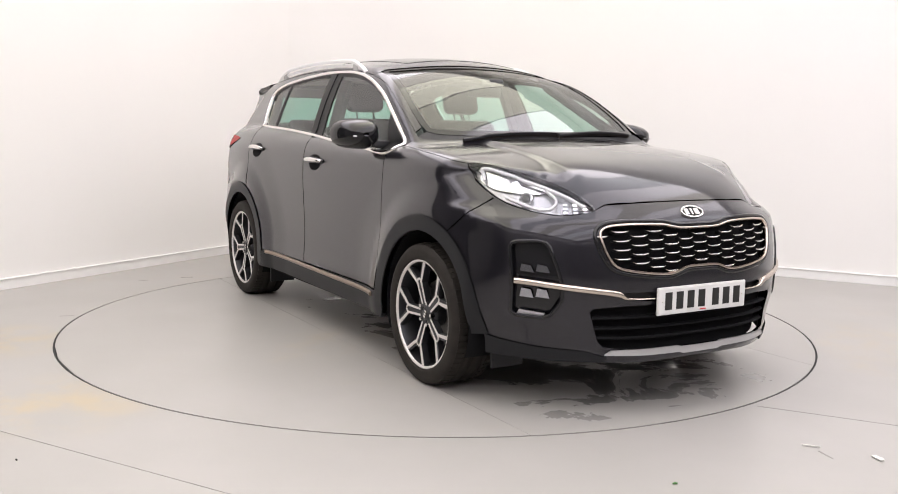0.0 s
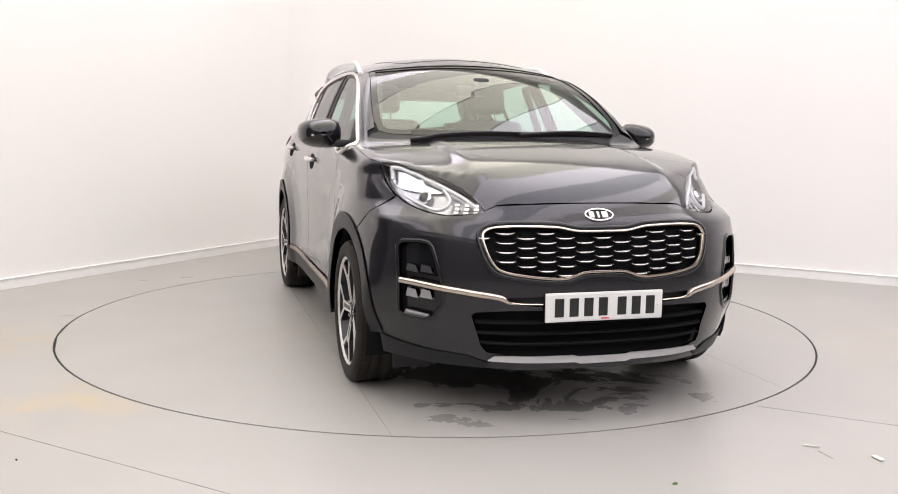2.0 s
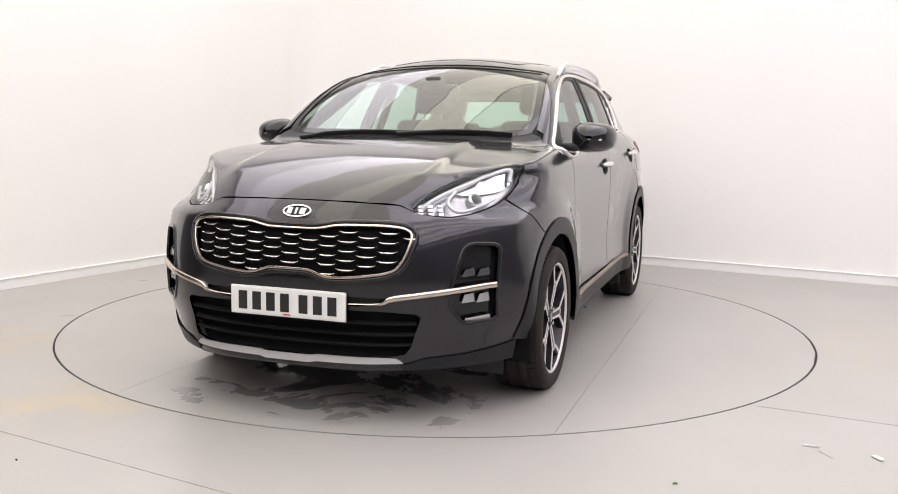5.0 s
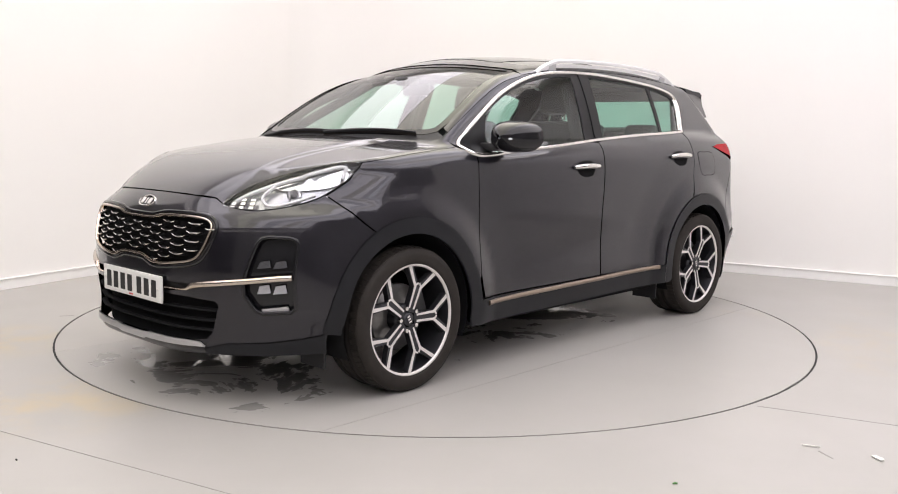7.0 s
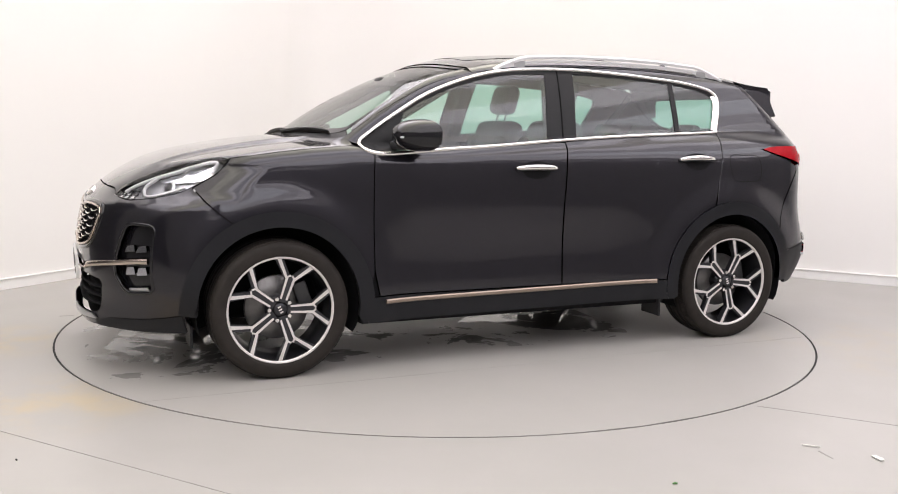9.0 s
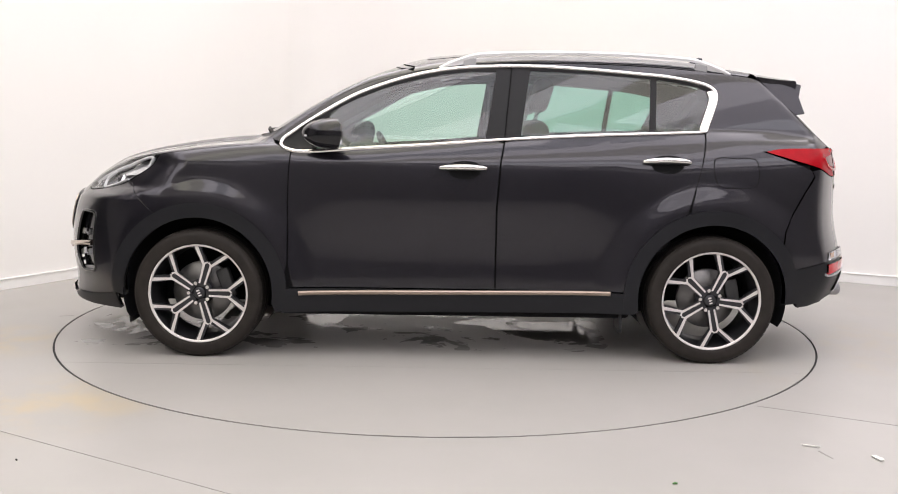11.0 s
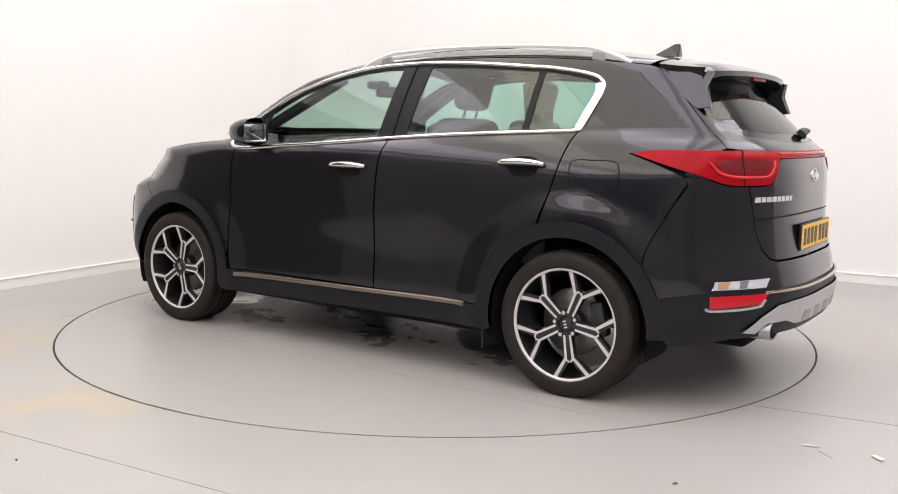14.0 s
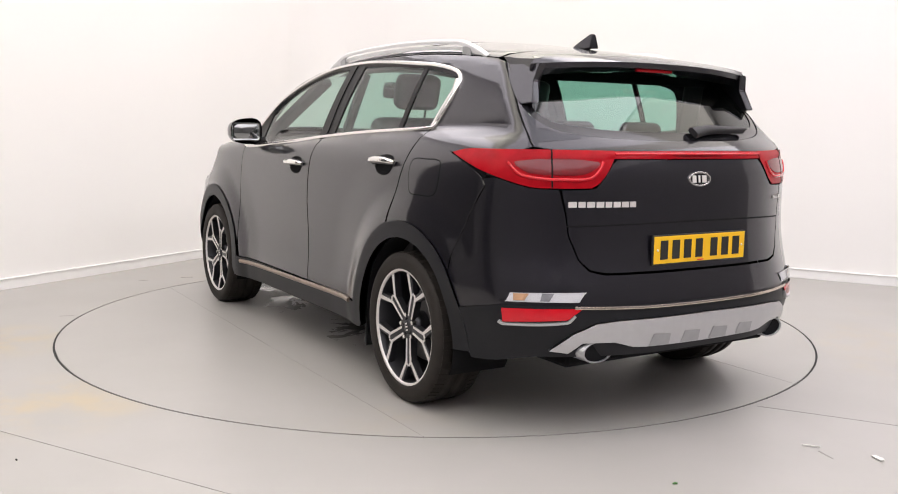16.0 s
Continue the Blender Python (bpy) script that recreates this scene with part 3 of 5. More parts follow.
LAMP_TIP = (-1.592, 1.112)

HEAD = [(2.035, 0.469, 0.873), (2.019, 0.535, 0.858), (1.982, 0.608, 0.850), (1.940, 0.645, 0.854), (1.888, 0.685, 0.862), (1.784, 0.738, 0.887), (1.718, 0.768, 0.916), (1.610, 0.793, 0.980), (1.564, 0.802, 1.030), (1.553, 0.806, 1.051, 1), (1.60, 0.765, 1.055), (1.70, 0.69, 1.031), (1.83, 0.58, 0.988), (1.94, 0.51, 0.938)]
HEAD_2D = curve_loop(nz(HEAD), 5)
HEAD_TOP3 = onto("nose", np.array(curve_loop(nz(HEAD[9:] + HEAD[:1]), 5, False)))


def car_doors():
    """Front and rear doors with their handles, both sides."""
    fd = [(0.853, 1.070), (0.862, 0.97), (0.866, 0.80), (0.866, 0.50), (0.85, 0.42), (0.838, 0.378), (-0.204, 0.378), (-0.204, 0.80), (-0.222, 1.04), (-0.240, 1.135)]
    top = [p for p in BELT_LINE if -0.236 < p[0] < 0.84]
    fd = fd + [(p[0], p[1] - 0.004) for p in reversed(top)]
    front = skin("front_door", "side", fd, M["paint"], car, (), 0.035, 0.0, 0.012, BOTH, "")
    rd = [(-0.249, 1.140), (-0.231, 1.04), (-0.213, 0.80), (-0.213, 0.378), (-0.872, 0.378)] + arc(-WX, AZ, 0.462, 4, 71, 14)[1:] + [(-1.232, 0.93), (-1.256, 1.02), (-1.296, 1.198)]
    rd = rd + [(p[0], p[1] - 0.004) for p in reversed(BELT_LINE) if -1.29 < p[0] < -0.255]
    rear = skin("rear_door", "side", rd, M["paint"], car, (), 0.035, 0.0, 0.012, BOTH)
    for doors, x0, x1, z in ((front, 0.09, -0.155, 1.003), (rear, -0.955, -1.20, 1.047)):
        # flat dark patch for the shade in the cup, then the bar
        xm = (x0 + x1) / 2
        cup = curve_loop([(x0 - 0.04, z), (xm + 0.04, z + 0.032), (xm - 0.06, z + 0.032), (x1 + 0.03, z), (xm - 0.06, z - 0.048), (xm + 0.04, z - 0.048)], 5)
        skin("handle_cup_shade", "side", cup, M["dark"], doors, (), 0.02, 0.002, 0.002, BOTH, "flat dark patch for the shade in the cup behind the handle")
        path = [(x0 - (x0 - x1) * i / 14, z + 0.004 * math.sin(math.pi * i / 14)) for i in range(15)]
        P = onto("side", np.array(path))
        N = slope(P)
        lift = np.array([0.012 + 0.026 * math.sin(math.pi * min(1, max(0, i / 14))) ** 0.45 for i in range(15)])[:, None]
        ribbon(P + N * lift, N, 0.034, 0.010, False, "handle", M["chrome"], doors, "chrome pull handle", BOTH, lambda s: 0.014 + 0.012 * math.sin(math.pi * s) ** 0.5)
        ribbon(P + N * (lift - 0.011), N, 0.032, 0.008, False, "handle_back", M["paint"], doors, "", BOTH, lambda s: 0.016 + 0.018 * math.sin(math.pi * s) ** 0.5)
    return front, rear


def car_body_sides():
    F = [(0.893, 0.405), (0.8725, 0.50), (0.8715, 0.80), (0.8675, 0.97), (0.859, 1.07), (0.925, 1.106)] + FENDER_TOP + [(1.560, 1.026), (1.606, 0.975), (1.712, 0.911), (1.66, 0.845), (1.60, 0.79), (1.545, 0.748)] + arc(WX, AZ, 0.442, 62, 171, 26)
    skin("front_fender", "side", F, M["paint"], car, (), 0.03, 0.0, 0.012, BOTH)
    up = [p for p in curve_loop([(q[0], q[1]) for q in WIN_UP], 6, False)]
    Q = list(ROOF_EDGE) + GATE_SIDE + [(-1.94, 1.13), (-1.75, 1.127), (LAMP_TIP[0] + 0.012, LAMP_TIP[1]), (-1.719, 1.066), (-1.80, 1.036), (-1.838, 1.018), (-1.855, 0.99), (-1.80, 0.90), (-1.745, 0.80), (-1.70, 0.70), (-1.688, 0.615)]
    Q += arc(-WX, AZ, 0.442, 142, 72, 22) + [(-1.200, 0.775), (-1.239, 0.93), (-1.263, 1.02), (-1.303, 1.19), (-1.309, 1.212)] + [(p[0], p[1] + 0.004) for p in up] + [(0.922, 1.124)]
    skin("body_side", "side", Q, M["paint"], car, (), 0.03, 0.0, 0.012, BOTH)
    flap = curve_loop([(-1.335, 1.072), (-1.43, 1.076), (-1.535, 1.072), (-1.556, 1.04), (-1.556, 0.96), (-1.53, 0.928), (-1.43, 0.924), (-1.36, 0.928), (-1.335, 0.96), (-1.322, 1.03)], 4)
    P = onto("side", np.array(flap))
    N = slope(P)
    fl = skin("fuel_flap", "side", shrink(flap, 0.004), M["paint"], car, (), 0.03, 0.0015, 0.004, (1,), "")[0]
    ribbon(P - N * 0.0015, N, 0.006, 0.0022, True, "flap_gap", M["dark"], fl)
    # sills and arches
    sill = [(0.90, 0.372), (0.90, 0.245), (-0.90, 0.262), (-0.90, 0.372)]
    skin("sill", "side", sill, M["arch"], car, (), 0.04, 0.006, 0.02, BOTH, "dark plastic sill cladding")
    P, N = skin_line("side", [(0.815, 0.347), (0.4, 0.353), (0.0, 0.358), (-0.4, 0.363), (-0.808, 0.368)], 6, 0.008)
    ribbon(P, N, 0.024, 0.010, False, "sill_strip", M["bronze_dark"], car, "warm chrome strip along the sill", BOTH)
    ring = arc(WX, AZ, 0.462, -2, 186, 44) + [(0.893, 0.255), (0.93, 0.245)] + arc(WX, AZ, 0.388, 188, -4, 44)
    skin("wheel_arch", "side", ring, M["arch"], car, (), 0.03, 0.007, 0.03, BOTH, "dark plastic front arch moulding")
    ring = arc(-WX, AZ, 0.462, 183, -9, 44) + [(-0.89, 0.262), (-0.93, 0.262)] + arc(-WX, AZ, 0.388, -10, 184, 44)
    skin("wheel_arch", "side", ring, M["arch"], car, (), 0.03, 0.007, 0.03, BOTH, "dark plastic rear arch moulding")


def car_top():
    """Bonnet, roof, rails, windscreen and tailgate."""
    edge = onto("side", np.array(curve_loop(FENDER_TOP, 4, False)))
    lip = onto("front", np.array([(0.0, 0.905), (0.15, 0.904), (0.3, 0.900), (0.42, 0.894)]))
    half = [(p[0], p[1]) for p in lip] + [(p[0], p[1]) for p in HEAD_TOP3[::-1]] + [(p[0], p[1] - 0.003) for p in edge[::-1]]
    cowl = curve_loop([(0.97, 0.765), (1.02, 0.68), (1.09, 0.45), (1.13, 0.2), (1.14, 0.0)], 4, False)
    half = half + cowl
    loop = half + [(x, -y) for x, y in half[::-1][1:-1]]
    skin("bonnet", "top", loop, M["paint"], car, (), 0.035, 0.0, 0.012, (1,), "long dark bonnet with two raised ridges")
    for s_ in BOTH:
        skin("bonnet_channel", "top", [(1.05, 0.70), (1.05, 0.84), (1.30, 0.86), (1.53, 0.86), (1.53, 0.72)], M["paint"], car, (), 0.03, -0.004, 0.0, (s_,))
    skin("lamp_shoulder", "side", [(1.40, 1.035), (1.40, 1.074), (1.545, 1.052), (1.545, 1.02)], M["paint"], car, (), 0.02, -0.003, 0.0, BOTH)
    # windscreen
    base = [(1.10, 0.0), (1.085, 0.2), (1.045, 0.45), (0.99, 0.63), (0.95, 0.685)]
    side = onto("side", np.array(ROOF_EDGE))
    a = [(p[0] - 0.012, p[1] - 0.046) for p in side if 0.27 < p[0] < 0.92]
    topc = [(0.240, 0.565), (0.29, 0.43), (0.32, 0.2), (0.33, 0.0)]
    half = curve_loop(base, 3, False) + a + curve_loop(topc, 3, False)
    full = half + [(x, -y) for x, y in half[::-1][1:-1]]
    inner = shrink(full, 0.035)
    wsb = skin("windscreen", "top", full, M["gloss"], car, [inner], 0.05, -0.004, 0.004, (1,), "windscreen with black border")[0]
    pane = skin("pane", "top", shrink(full, 0.03), M["screen"], wsb, (), 0.05, -0.008, 0.0, (1,), "lightly tinted windscreen glass")[0]
    pane.visible_shadow = False
    rim_ = [(p[0], p[1] - 0.002) for p in side if 0.225 < p[0] < 0.98]
    post = rim_ + [(p[0] - 0.012, p[1] - 0.042) for p in side[::-1] if 0.24 < p[0] < 0.96]
    skin("windscreen_pillar", "top", post, M["paint"], car, (), 0.03, 0.0, 0.008, BOTH)
    # cowl and wipers
    cwl = [(x, y) for x, y in cowl] + [(x, -y) for x, y in cowl[::-1][1:]]
    back = [(x, y) for x, y in curve_loop(base, 3, False)]
    cwl += [(x, -y) for x, y in back[::-1]] + back[1:]
    skin("cowl", "top", cwl, M["plastic"], car, (), 0.04, -0.006, 0.01, (1,), "black plastic scuttle below the windscreen")
    for y0, y1, x0, x1 in ((-0.55, 0.10, 1.085, 1.105), (0.02, 0.60, 1.120, 1.01)):
        n = 14
        pts = np.array([(x0 + (x1 - x0) * i / n - 0.006 * math.sin(math.pi * i / n), y0 + (y1 - y0) * i / n) for i in range(n + 1)])
        P = onto("top", pts)
        N = slope(P)
        arm = ribbon(P + N * 0.014, N, 0.03, 0.008, False, "wiper", M["plastic"], car, "black wiper arm and blade", (1,), lambda s: 0.007 + 0.011 * (1 - s))[0]
        ribbon(P + N * 0.004, N, 0.010, 0.012, False, "blade", M["rubber"], arm)
    # roof
    e = [(p[0], p[1] - 0.004) for p in side if -1.56 <= p[0] < 0.24]
    topr = [(x - 0.008, y) for x, y in topc][::-1]
    rear = curve_loop([(-1.585, 0.56), (-1.60, 0.3), (-1.605, 0.0)], 4, False)
    half = curve_loop(topr, 3, False) + e + rear
    full = half + [(x, -y) for x, y in half[::-1][1:-1]]
    roof = skin("roof", "top", full, M["paint"], car, (), 0.05, 0.0, 0.006, (1,), "dark roof panel")[0]
    skin("sunroof", "top", [(0.17, 0.37), (0.14, 0.40), (-0.72, 0.43), (-0.75, 0.40), (-0.75, -0.40), (-0.72, -0.43), (0.14, -0.40), (0.17, -0.37)], M["gloss"], roof, (), 0.06, 0.002, 0.003, (1,), "black glass roof panel")
    # roof rails: a bar on two feet
    for s in BOTH:
        n = 30
        xs = np.linspace(0.10, -1.47, n)
        P = onto("side", np.array([(x, float(np.interp(-x, [-q[0] for q in ROOF_EDGE], [q[1] for q in ROOF_EDGE])) - 0.004) for x in xs]))
        lift = np.array([0.058 * min(1, math.sin(math.pi * i / (n - 1)) * 2.6) ** 0.8 for i in range(n)])
        P = P + np.stack([0 * lift, 0 * lift - 0.018, lift + 0.004], -1)
        N = np.tile([0, 0.35, 0.94], (n, 1))
        lo = P - np.stack([0 * lift, 0 * lift, lift * 0.5], -1)
        rail = ribbon(P, N, 0.024, 0.012, False, "roof_rail", M["rail"], car, "silver roof rail", (s,))[0]
        ribbon(lo, N, 0.010, 0.012, False, "rail_base", M["rail"], rail, "", (s,))
        for k in (3, 26):
            bm = bmesh.new()
            box(bm, P[k][0], s * P[k][1], P[k][2] - 0.030, 0.07, 0.018, 0.05, 0.005)
            part("foot", bm, M["silver_low"], rail)
    # fin aerial
    bm = bmesh.new()
    prof = [(0.075, 0.0), (0.02, 0.030), (-0.045, 0.066), (-0.072, 0.064), (-0.075, 0.0)]
    z0 = float(onto("top", np.array([(-1.40, 0.0)]))[0][2]) - 0.002
    lo = [bm.verts.new((-1.40 + x, 0.004 + 0.024 * (1 - z / 0.08), z0 + z)) for x, z in prof]
    ro = [bm.verts.new((-1.40 + x, -0.004 - 0.024 * (1 - z / 0.08), z0 + z)) for x, z in prof]
    bm.faces.new(lo), bm.faces.new(ro[::-1])
    for i in range(5):
        bm.faces.new((lo[i], ro[i], ro[(i + 1) % 5], lo[(i + 1) % 5]))
    bmesh.ops.bevel(bm, geom=bm.edges[:], offset=0.004, segments=2, affect="EDGES")
    part("fin_aerial", bm, M["paint"], car, "small shark-fin aerial", 40)


def car_windows(front, rear):
    frame_loop = WINDOW
    fr = [(0.735, 1.092), (0.51, 1.108), (0.2, 1.127), (-0.148, 1.154), (-0.205, 1.513), (-0.06, 1.512), (0.075, 1.496), (0.229, 1.464), (0.384, 1.417), (0.54, 1.353), (0.66, 1.288)]
    rr_ = [(-0.330, 1.166), (-0.69, 1.190), (-1.006, 1.203), (-1.028, 1.487), (-0.98, 1.490), (-0.68, 1.512), (-0.385, 1.522)]
    rq = [(-1.040, 1.205), (-1.24, 1.214), (-1.290, 1.225), (-1.335, 1.33), (-1.350, 1.395), (-1.335, 1.425), (-1.28, 1.447), (-1.127, 1.477), (-1.060, 1.485)]
    panes = [curve_loop([p + (1,) for p in q], 3) for q in (fr, rr_, rq)]
    fm = skin("window_frame", "side", frame_loop, M["pillar"], car, panes, 0.04, -0.004, 0.01, BOTH, "gloss black window surround and pillars")
    for q, nm, mt in ((panes[0], "front_window", "glass"), (panes[1], "rear_window", "privacy"), (panes[2], "quarter_window", "privacy")):
        for ob in skin(nm, "side", shrink(q, -0.006), M[mt], car, (), 0.06, -0.008, 0.0, BOTH, "green-tinted side glass"):
            ob.visible_shadow = False
    P = onto("side", np.array(WINDOW))
    N = slope(P)
    ribbon(P + N * 0.002, N, 0.020, 0.010, True, "window_trim", M["chrome"], car, "chrome strip round the side windows", BOTH)
    # door gap across the pillars
    for xa, xb in ((-0.247, -0.288),):
        P, N = skin_line("side", [(xa, 1.15), ((xa + xb) / 2, 1.35), (xb, 1.535)], 5, -0.003)
        ribbon(P, N, 0.007, 0.004, False, "pillar_gap", M["dark"], fm, "", BOTH)
    P, N = skin_line("side", [(-1.302, 1.212), (-1.338, 1.30), (-1.366, 1.38), (-1.357, 1.42)], 6, 0.001)
    ribbon(P + [0.012, 0, 0], N, 0.036, 0.008, False, "rear_trim", M["chrome"], car, "broad chrome corner of the window trim", BOTH)


front_doors, rear_doors = car_doors()
car_body_sides()
car_top()
car_windows(front_doors, rear_doors)


def car_front():
    """Bumper cover with its grille, lamps, bars and number plate."""
    grille_h = [(0.0, 0.792), (0.105, 0.793), (0.15, 0.800), (0.2, 0.809), (0.33, 0.813), (0.42, 0.811), (0.475, 0.802), (0.500, 0.780), (0.495, 0.735), (0.475, 0.68), (0.44, 0.640), (0.34, 0.618), (0.22, 0.606), (0.17, 0.607), (0.13, 0.618), (0.09, 0.630), (0.0, 0.632)]
    half = curve_loop(grille_h, 4, False)
    gl = half + [(-y, z) for y, z in half[::-1][1:-1]]
    grille = wrapped("nose", gl, "front")
    fog = curve_loop([p + (1,) for p in ((0.806, 0.715), (0.799, 0.733), (0.782, 0.742), (0.722, 0.746), (0.698, 0.740), (0.685, 0.722), (0.648, 0.560), (0.648, 0.500), (0.680, 0.435), (0.705, 0.420), (0.788, 0.428), (0.803, 0.445))], 3)
    fogw = wrapped("nose", fog, "front")
    fog_m = [(-a, z) for a, z in fogw]
    low = [(0.0, 0.475), (0.40, 0.475), (0.53, 0.466), (0.545, 0.45), (0.505, 0.325), (0.485, 0.300), (0.40, 0.288), (0.0, 0.282)]
    lowl = low + [(-y, z) for y, z in low[::-1][1:-1]]
    loww = wrapped("nose", lowl, "front")
    slot = [(0.0, 0.532), (0.40, 0.532), (0.425, 0.522), (0.41, 0.505), (0.30, 0.492), (0.0, 0.490)]
    slotw = wrapped("nose", slot + [(-y, z) for y, z in slot[::-1][1:-1]], "front")
    # outline, left half from the bonnet lip round to the arch and under
    lip = wrapped("nose", [(0.0, 0.901), (0.15, 0.900), (0.3, 0.896), (0.42, 0.890)], "front")
    head_low = curve_loop(nz(HEAD[0:7]), 5, False)
    seam = wrapped("nose", [(1.718, 0.905), (1.664, 0.840), (1.604, 0.785), (1.548, 0.744)], "side")
    archw = wrapped("nose", arc(WX, AZ, 0.442, 60, 0, 14) + [(1.775, 0.27)], "side")
    under = wrapped("nose", [(1.80, 0.232)], "side") + wrapped("nose", [(0.80, 0.236), (0.66, 0.236), (0.50, 0.232), (0.3, 0.226), (0.0, 0.224)], "front")
    half = lip + [(a + 0.002, z - 0.004) for a, z in head_low] + seam + archw + under
    loop = half + [(-a, z) for a, z in half[::-1][1:-1]]
    bumper = skin("front_bumper", "nose", loop, M["paint"], car, [grille, fogw, fog_m, loww, slotw], 0.03, 0.0, 0.015, (1,), "painted front bumper with black openings")[0]
    # dark backs of the openings
    for nm, lp, dp, mt in (("grille_back", grille, -0.030, "dark"), ("intake_back", loww, -0.05, "dark"), ("slot_back", slotw, -0.02, "plastic")):
        skin(nm, "nose", shrink(lp, -0.03 if nm == "intake_back" else -0.006), M[mt], bumper, (), 0.03, dp, 0.0, (1,), "")
    for s, lp in ((1, fogw), (-1, fog_m)):
        bz = skin("fog_bezel", "nose", shrink(fogw, -0.004), M["gloss"], bumper, (), 0.03, -0.03, 0.0, (s,), "deep gloss black fog lamp bezel")[0]
        P = onto("nose", np.array(fogw))
        N = slope(P)
        ribbon(P + N * 0.0, N, 0.016, 0.006, True, "bezel_rim", M["gloss"], bz, "", (s,))
        for z0, z1, mt in ((0.612, 0.648, "lampdim"), (0.503, 0.545, "lampbase")):
            for y0, y1 in ((0.690, 0.734), (0.740, 0.782)):
                q = wrapped("nose", [(y0, z0), (y1, z0 + 0.006), (y1 - 0.004, z1), (y0 + 0.01, z1 - 0.006)], "front")
                lp2 = skin("fog_lamp", "nose", q, M[mt], bz, (), 0.02, -0.012, 0.016, (s,), "small square LED fog lamp")[0]
                skin("lens", "nose", q, M["lens"], lp2, (), 0.03, -0.006, 0.0, (s,))
        q = wrapped("nose", [(0.70, 0.418), (0.785, 0.432), (0.78, 0.452), (0.70, 0.44)], "front")
        skin("bezel_lip", "nose", q, M["silver"], bz, (), 0.02, -0.008, 0.012, (s,))
        P, N = skin_line("front", [(0.270, 0.504), (0.40, 0.510), (0.435, 0.528), (0.545, 0.545), (0.66, 0.560), (0.75, 0.573), (0.796, 0.577)], 6, 0.004)
        ribbon(P, N, 0.02, 0.012, False, "bumper_bar", M["bronze"], bumper, "warm chrome bar across the fog lamp", (s,), lambda t: 0.008 + 0.018 * min(1, max(0, (t - 0.12) * 5)))
    # grille frame and its scales
    P = onto("nose", np.array(grille))
    N = slope(P)
    gf = ribbon(P + N * 0.002, N, 0.012, 0.009, True, "grille", M["bronze"], bumper, "gloss black grille with a warm chrome frame and small chrome scales")[0]
    P2 = onto("nose", np.array(shrink(grille, -0.016)))
    ribbon(P2, slope(P2), 0.018, 0.007, True, "grille_surround", M["gloss"], bumper)
    # one scale: a thin smile-shaped bar
    n = 8
    u = np.linspace(-1, 1, n + 1)
    sp = np.array([(0.004 * (1 - a * a), 0.041 * a, 0.007 * abs(a) ** 3) for a in u])
    first = ribbon(sp, np.tile([1.0, 0, 0.25], (n + 1, 1)), 0.006, 0.007, False, "grille_scale", M["chrome"], gf, "", (1,), lambda s: 0.002 + 0.006 * math.sin(math.pi * s))[0]
    web = ribbon(sp + [-0.012, 0, -0.004], np.tile([1.0, 0, 0.0], (n + 1, 1)), 0.010, 0.010, False, "grille_web", M["dark"], gf, "", (1,))[0]
    k = 0
    for c in range(-6, 7):
        for r in range(6):
            y, z = 0.083 * c, 0.616 + 0.0375 * r + (0.019 if c % 2 else 0.0)
            ends = np.array([(y - 0.036, z + 0.010), (y + 0.036, z + 0.010), (y, z - 0.008), (y, z + 0.012)])
            if not (inside(ends, gl)[2:].all() and inside(ends, gl)[:2].any()):
                continue
            p = onto("front", np.array([(y, z)]))[0]
            nrm = slope(np.array([p]))[0]
            m = Matrix.Translation(Vector(p) - Vector(nrm) * 0.004) @ Matrix.Rotation(math.atan2(nrm[1], nrm[0]), 4, "Z")
            narrow = 0.75 if not inside(ends, gl)[:2].all() else 1.0
            for src in (first, web):
                ob = src if k == 0 else src.copy()
                if k:
                    scene.collection.objects.link(ob)
                    ob.parent = gf
                ob.matrix_basis = m @ Matrix.Diagonal((1, narrow, 1, 1))
            k += 1
    # intake slats
    for z in (0.335, 0.375, 0.42):
        P, N = skin_line("front", [(-0.53, z), (-0.3, z), (0, z - 0.002), (0.3, z), (0.53, z)], 6, -0.02)
        ribbon(P, N, 0.012, 0.016, False, "intake_slat", M["dark"], bumper)
    # silver lip
    lipl = [(0.0, 0.281), (0.11, 0.282), (0.13, 0.287), (0.40, 0.288), (0.455, 0.286), (0.478, 0.266), (0.30, 0.262), (0.13, 0.260), (0.10, 0.253), (0.0, 0.253)]
    lw = wrapped("nose", lipl + [(-y, z) for y, z in lipl[::-1][1:-1]], "front")
    skin("skid_plate", "nose", lw, M["silver"], bumper, (), 0.02, 0.010, 0.016, (1,), "silver lower lip")
    val = nz([(2.14, 0.470, 0.256), (2.09, 0.56, 0.282), (1.965, 0.698, 0.290), (1.853, 0.796, 0.308), (1.775, 0.84, 0.325), (1.765, 0.83, 0.238), (1.957, 0.68, 0.232), (2.127, 0.475, 0.236)])
    skin("front_valance", "nose", val, M["arch"], bumper, (), 0.03, 0.006, 0.02, BOTH, "dark plastic valance under the bumper")
    cx = float(onto("front", np.array([(0.0, 0.49)]))[0][0])
    number_plate("number_plate", bumper, cx + 0.012, 0.489, 1, M["plate_w"])
    badge("badge", bumper, onto("front", np.array([(0.0, 0.856)]))[0], slope(onto("front", np.array([(0.0, 0.856)])))[0], 0.066, 0.033)


